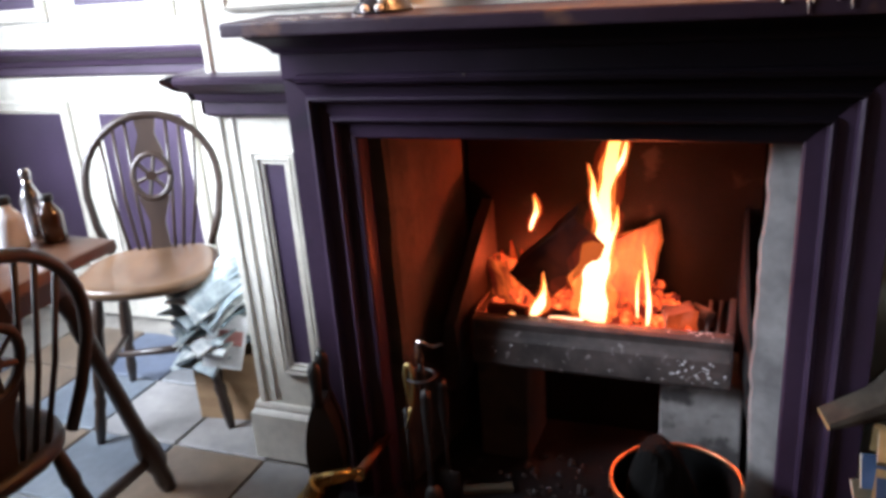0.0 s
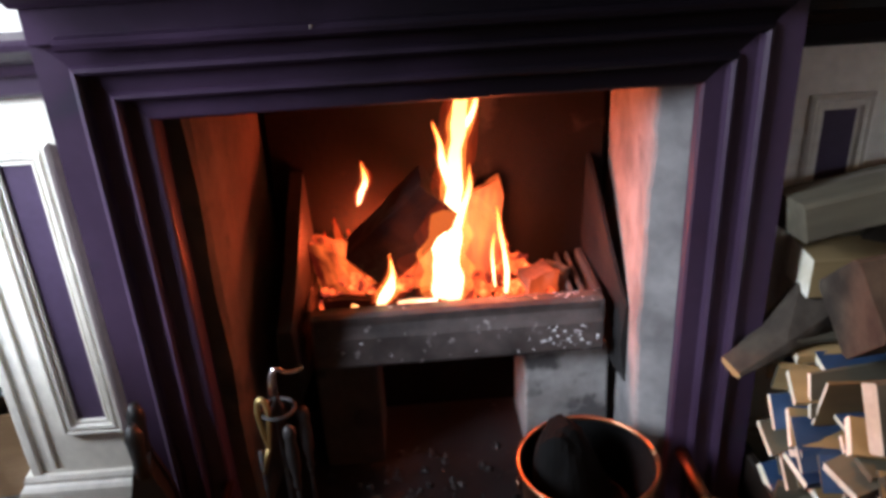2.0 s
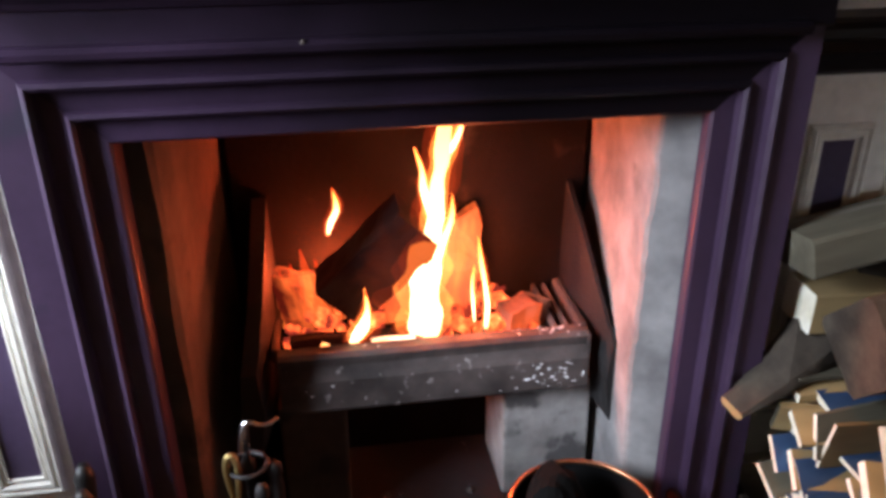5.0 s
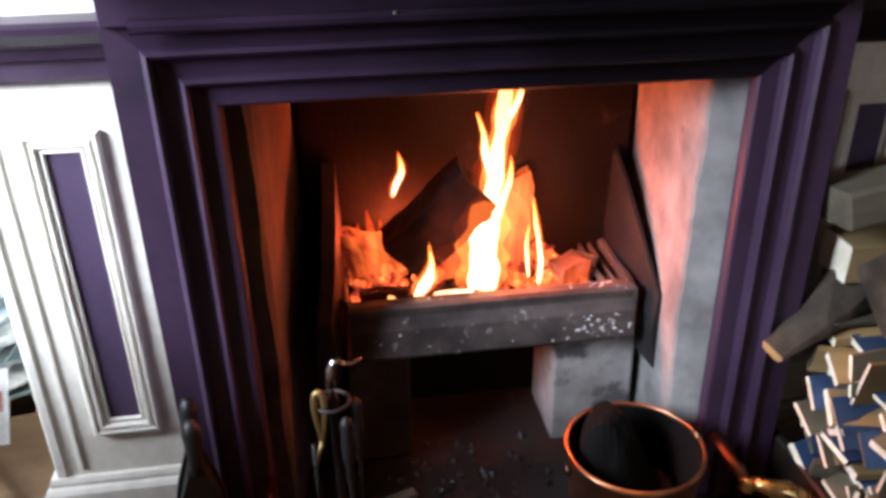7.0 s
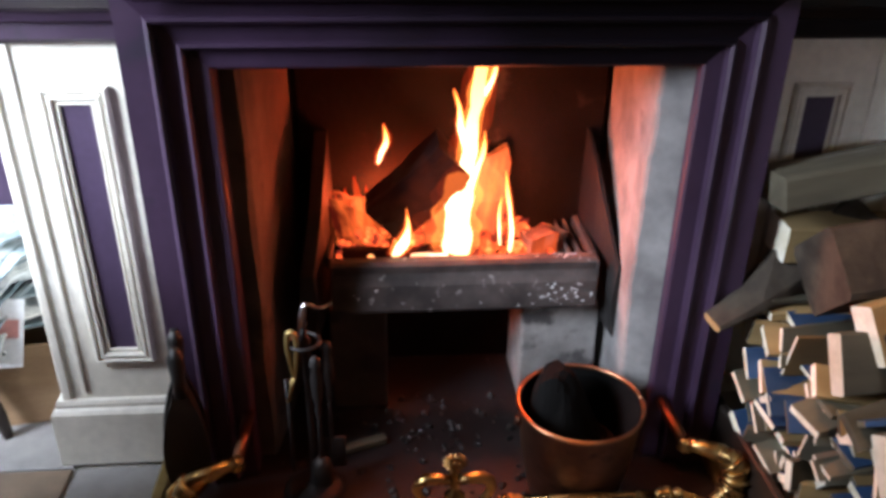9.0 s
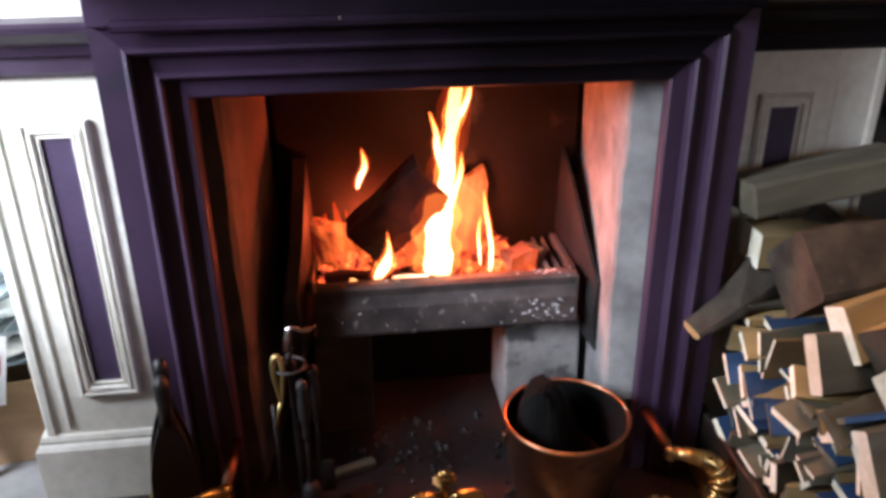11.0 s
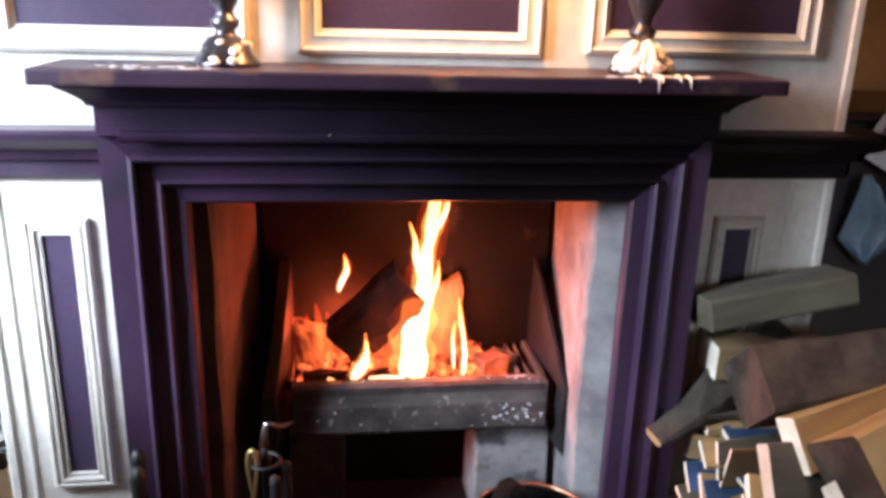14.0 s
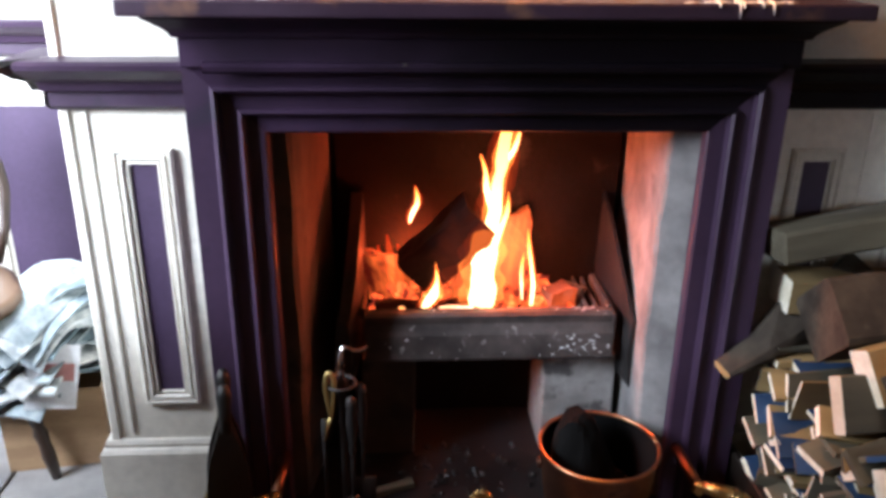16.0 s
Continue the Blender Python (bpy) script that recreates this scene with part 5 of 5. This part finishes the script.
# pallet boards, ends towards the fire: end place, roll about the board, turn, width, thickness, kind
BOARDS = [
    (0.372, 1.455, 0.318, 42, -4, 0.115, 0.017, 2), (0.352, 1.515, 0.345, 55, 2, 0.075, 0.014, 2), (0.392, 1.475, 0.405, 78, 4, 0.100, 0.012, 1),
    (0.405, 1.462, 0.395, 100, 0, 0.120, 0.010, 0), (0.372, 1.500, 0.405, 30, -6, 0.075, 0.020, 0), (0.345, 1.510, 0.290, 38, 6, 0.080, 0.016, 1),
    (0.368, 1.480, 0.255, 40, -2, 0.110, 0.014, 1), (0.385, 1.470, 0.245, 35, 3, 0.070, 0.016, 0), (0.425, 1.400, 0.335, 36, -8, 0.085, 0.020, 0),
    (0.455, 1.390, 0.350, 34, 2, 0.085, 0.026, 1), (0.430, 1.430, 0.372, 4, 5, 0.060, 0.012, 2), (0.440, 1.390, 0.285, 30, -3, 0.080, 0.016, 1),
    (0.470, 1.370, 0.280, 28, 4, 0.075, 0.015, 2), (0.410, 1.450, 0.222, 2, -2, 0.075, 0.022, 0), (0.425, 1.435, 0.195, 3, 3, 0.080, 0.018, 2),
    (0.450, 1.400, 0.188, 6, -4, 0.070, 0.018, 2), (0.405, 1.415, 0.168, 58, 2, 0.075, 0.012, 1), (0.440, 1.340, 0.185, -52, -3, 0.115, 0.018, 1),
    (0.445, 1.320, 0.115, 4, 4, 0.080, 0.024, 1), (0.445, 1.225, 0.260, 8, 0, 0.090, 0.024, 2), (0.520, 1.150, 0.275, 40, 5, 0.110, 0.022, 0),
    (0.500, 1.180, 0.205, 34, -4, 0.120, 0.020, 1), (0.470, 1.200, 0.145, 12, 3, 0.100, 0.022, 0), (0.430, 1.520, 0.430, 10, 0, 0.070, 0.018, 2),
    (0.400, 1.560, 0.430, 6, -3, 0.045, 0.026, 0), (0.398, 1.565, 0.462, 4, 2, 0.040, 0.012, 1),
]
KINDS = [(PINE, "sawn pine pallet board with a pale cut end"), (GREYWOOD, "grey weathered pallet board with a pale cut end"), (BLUEWOOD, "blue-painted pallet board with a pale cut end")]
r4 = random.Random(21)
for x, y, z, roll, turn, w, th, k in BOARDS:
    firewood("pallet_board", (x, y, z), (roll, r4.uniform(-4, 4), turn), (r4.uniform(0.24, 0.38), w * 0.80, th * 0.66), KINDS[k][0], KINDS[k][1], rough=0.002, bevel=0.0)
# small offcuts and slats thrown in between
for k in range(46):
    z = r4.uniform(0.11, 0.43)
    y = 1.56 - r4.random() * (0.40 - 0.35 * max(0.0, z - 0.25))
    kind = KINDS[r4.choice((0, 1, 1, 2))]
    firewood("wood_offcut", (0.385 + 0.20 * max(0.0, 1.42 - y) + r4.uniform(-0.02, 0.035), y, z), (r4.choice((35, 45, 10, -35, 70, 90)) + r4.uniform(-14, 14), r4.uniform(-10, 10), r4.uniform(-22, 22)),
             (r4.uniform(0.12, 0.26), r4.uniform(0.035, 0.075), r4.uniform(0.008, 0.018)), kind[0], kind[1].replace("pallet board", "slat").replace("pale", "pale" if k % 3 else "dirty"), end=None if k % 3 else GREYWOOD, rough=0.002, bevel=0.0)
# the layers inside the pile, grey-ended to paint in the shade of the gaps
for layer in range(11):
    z = 0.035 + layer * 0.042
    for row in range(6):
        y = 1.62 - row * 0.092 - r4.uniform(0, 0.02)
        if z > 0.36 and row > 2 + (0.5 - z) * 10:
            continue
        k = r4.choice((0, 1, 1, 2, 1, 2))
        firewood("pallet_board", (0.495 + r4.uniform(0.0, 0.10) + 0.012 * row, y, z), (r4.uniform(-12, 12), r4.uniform(-3, 3), r4.uniform(-9, 9)),
                 (r4.uniform(0.30, 0.46), 0.088, r4.uniform(0.018, 0.034)), KINDS[k][0], KINDS[k][1].replace("pale", "dirty"), end=GREYWOOD, rough=0.002, bevel=0.0)
for k in range(16):
    firewood("pallet_board", (0.72 + r4.uniform(0, 0.2), 1.2 + r4.uniform(0, 0.42), 0.08 + 0.03 * k), (r4.uniform(-20, 20), r4.uniform(-6, 6), r4.uniform(-30, 30)),
             (r4.uniform(0.25, 0.40), 0.10, 0.04), KINDS[k % 3][0], KINDS[k % 3][1], rough=0.003, bevel=0.0)

log_box = thing("log_box", "low dark wooden log box under the firewood", "log box", (0.72, 1.36, 0))
for nm, d in (("side", (-0.350, -0.332, -0.27, 0.29)), ("side", (0.332, 0.350, -0.27, 0.29)), ("end", (-0.332, 0.332, -0.27, -0.252)), ("end", (-0.332, 0.332, 0.272, 0.29))):
    bm = bmesh.new()
    box(bm, *d, 0.004, 0.165 if d[0] < -0.34 else 0.10, 0.003)
    part(nm, bm, DARKOAK, log_box)
bm = bmesh.new()
box(bm, -0.332, 0.332, -0.252, 0.272, 0.004, 0.016)
part("base", bm, DARKOAK, log_box)

# ---- recess beside the breast ----
# cupboard assumed, to fill the dark of the recess and carry the sheet
cupboard = thing("assumed_cupboard", "assumed dark cupboard filling the dark of the recess", "cupboard", (1.15, 2.16, 0))
bm = bmesh.new()
box(bm, -0.40, 0.42, -0.22, 0.24, 0.0, 1.02, 0.004)
part("body", bm, DARKOAK, cupboard)
bm = bmesh.new()
box(bm, -0.42, 0.44, -0.24, 0.25, 1.02, 1.045, 0.005)
part("top", bm, CHAIRWOOD, cupboard)
bm = bmesh.new()
box(bm, -0.06, 0.40, -0.236, -0.221, 0.06, 0.98, 0.004)
d = part("door", bm, CHAIRWOOD, cupboard, "dark brown cupboard door")
bm = bmesh.new()
bmesh.ops.create_uvsphere(bm, u_segments=12, v_segments=8, radius=0.014, matrix=pose(-0.02, -0.250, 0.55))
part("knob", bm, BRASS, d, "small brass knob", True)

PRINT = mat("printed_photo", (0.30, 0.16, 0.20), 0.5, second=(0.10, 0.08, 0.13), scale=22, grain=90, bump=0.0)
sheet = thing("poster", "white printed sheet with dark photos, pinned askew", "poster", (0.98, 1.93, 0.97))
sheet.matrix_world = pose(0.994, 1.908, 0.972, 86, 0, 0) @ pose(0, 0, 0, 0, 0, -29)
bm = bmesh.new()
box(bm, -0.090, 0.090, -0.078, 0.074, 0, 0.002)
part("paper", bm, SHEET, sheet)
for x0, x1, y0, y1 in ((-0.07, -0.005, -0.03, 0.055), (0.005, 0.072, -0.03, 0.055)):
    bm = bmesh.new()
    box(bm, x0, x1, y0, y1, 0.0021, 0.0045)
    part("photo", bm, PRINT, sheet, "dark printed photo")
CLOTH = mat("pale_blue_cloth", (0.46, 0.66, 0.78), 0.8, second=(0.34, 0.54, 0.66), scale=9, grain=80, bump=0.3)
bm = bmesh.new()
nu, nv = 14, 14
grid = []
for u in range(nu + 1):
    row = []
    for v in range(nv + 1):
        s, t = u / nu - 0.5, v / nv
        left = -0.030 * t / 0.72 if t < 0.72 else -0.030 + 0.065 * (t - 0.72) / 0.28
        right = (0.025 + 0.115 * t / 0.6 if t < 0.6 else 0.14 - 0.095 * (t - 0.6) / 0.4) + 0.016 * noise.noise(Vector((t * 9, 2.0, 0.0)))
        row.append(bm.verts.new((left + (s + 0.5) * (right - left) - 0.03, 0.014 * math.sin(s * 15 + t * 3) * (0.3 + t), -t * 0.225)))
    grid.append(row)
for u in range(nu):
    for v in range(nv):
        bm.faces.new((grid[u][v], grid[u + 1][v], grid[u + 1][v + 1], grid[u][v + 1]))
bmesh.ops.solidify(bm, geom=bm.faces[:], thickness=0.004)
ob = part("cleaning_cloth", bm, CLOTH, None, "", True)
ob.matrix_world = pose(0.930, 1.905, 0.895)
tagged(ob, "pale blue cloth hanging in folds from the cupboard", "cloth")
TEAGLOW = glow("small_flame", [(0.0, (1.0, 0.5, 0.15)), (1.0, (1.0, 0.7, 0.3))], 5.0)
for x in (1.16, 1.27):
    tl = thing("tea_light", "lit tea light in a small holder on the cupboard", "candle", (x, 2.10, 1.045), "tea lights on the cupboard")
    bm = bmesh.new()
    lathe(bm, [(0.018, 0), (0.020, 0.002), (0.020, 0.018), (0.016, 0.019)], 16)
    part("holder", bm, BRASS, tl, "", True)
    bm = bmesh.new()
    lathe(bm, [(0.001, 0.019), (0.0055, 0.027), (0.0035, 0.036), (0.0005, 0.046)], 10)
    part("small_flame", bm, TEAGLOW, tl, "", True)

# ---- slate floor tiles ----
TILE = 0.30
shapes = []
for k in range(6):
    bm = bmesh.new()
    box(bm, -TILE / 2 + 0.004, TILE / 2 - 0.004, -TILE / 2 + 0.004, TILE / 2 - 0.004, -0.011, 0.0, 0.003)
    for v in bm.verts:
        if v.co.z > -0.005:
            v.co.z += 0.0012 * noise.noise(v.co * 9 + Vector((k * 5, 0, 0))) - 0.0012
    shapes.append(mesh_of("tile", bm, SLATE))
r5 = random.Random(9)
for i in range(-6, 9):
    for j in range(-6, 4):
        x, y = -1.04 + (i + 0.5) * TILE, 1.69 + (j - 0.5) * TILE
        if x > 2.2 or y > BACK_Y or x < -2.75:
            continue
        if LEFT < x < RIGHT and y > WALL_Y:
            continue
        ob = new("tile", shapes[r5.randrange(6)])
        ob.matrix_world = pose(x, y, 0.0, 0, 0, 90 * r5.randrange(4))
        ob.parent = floor
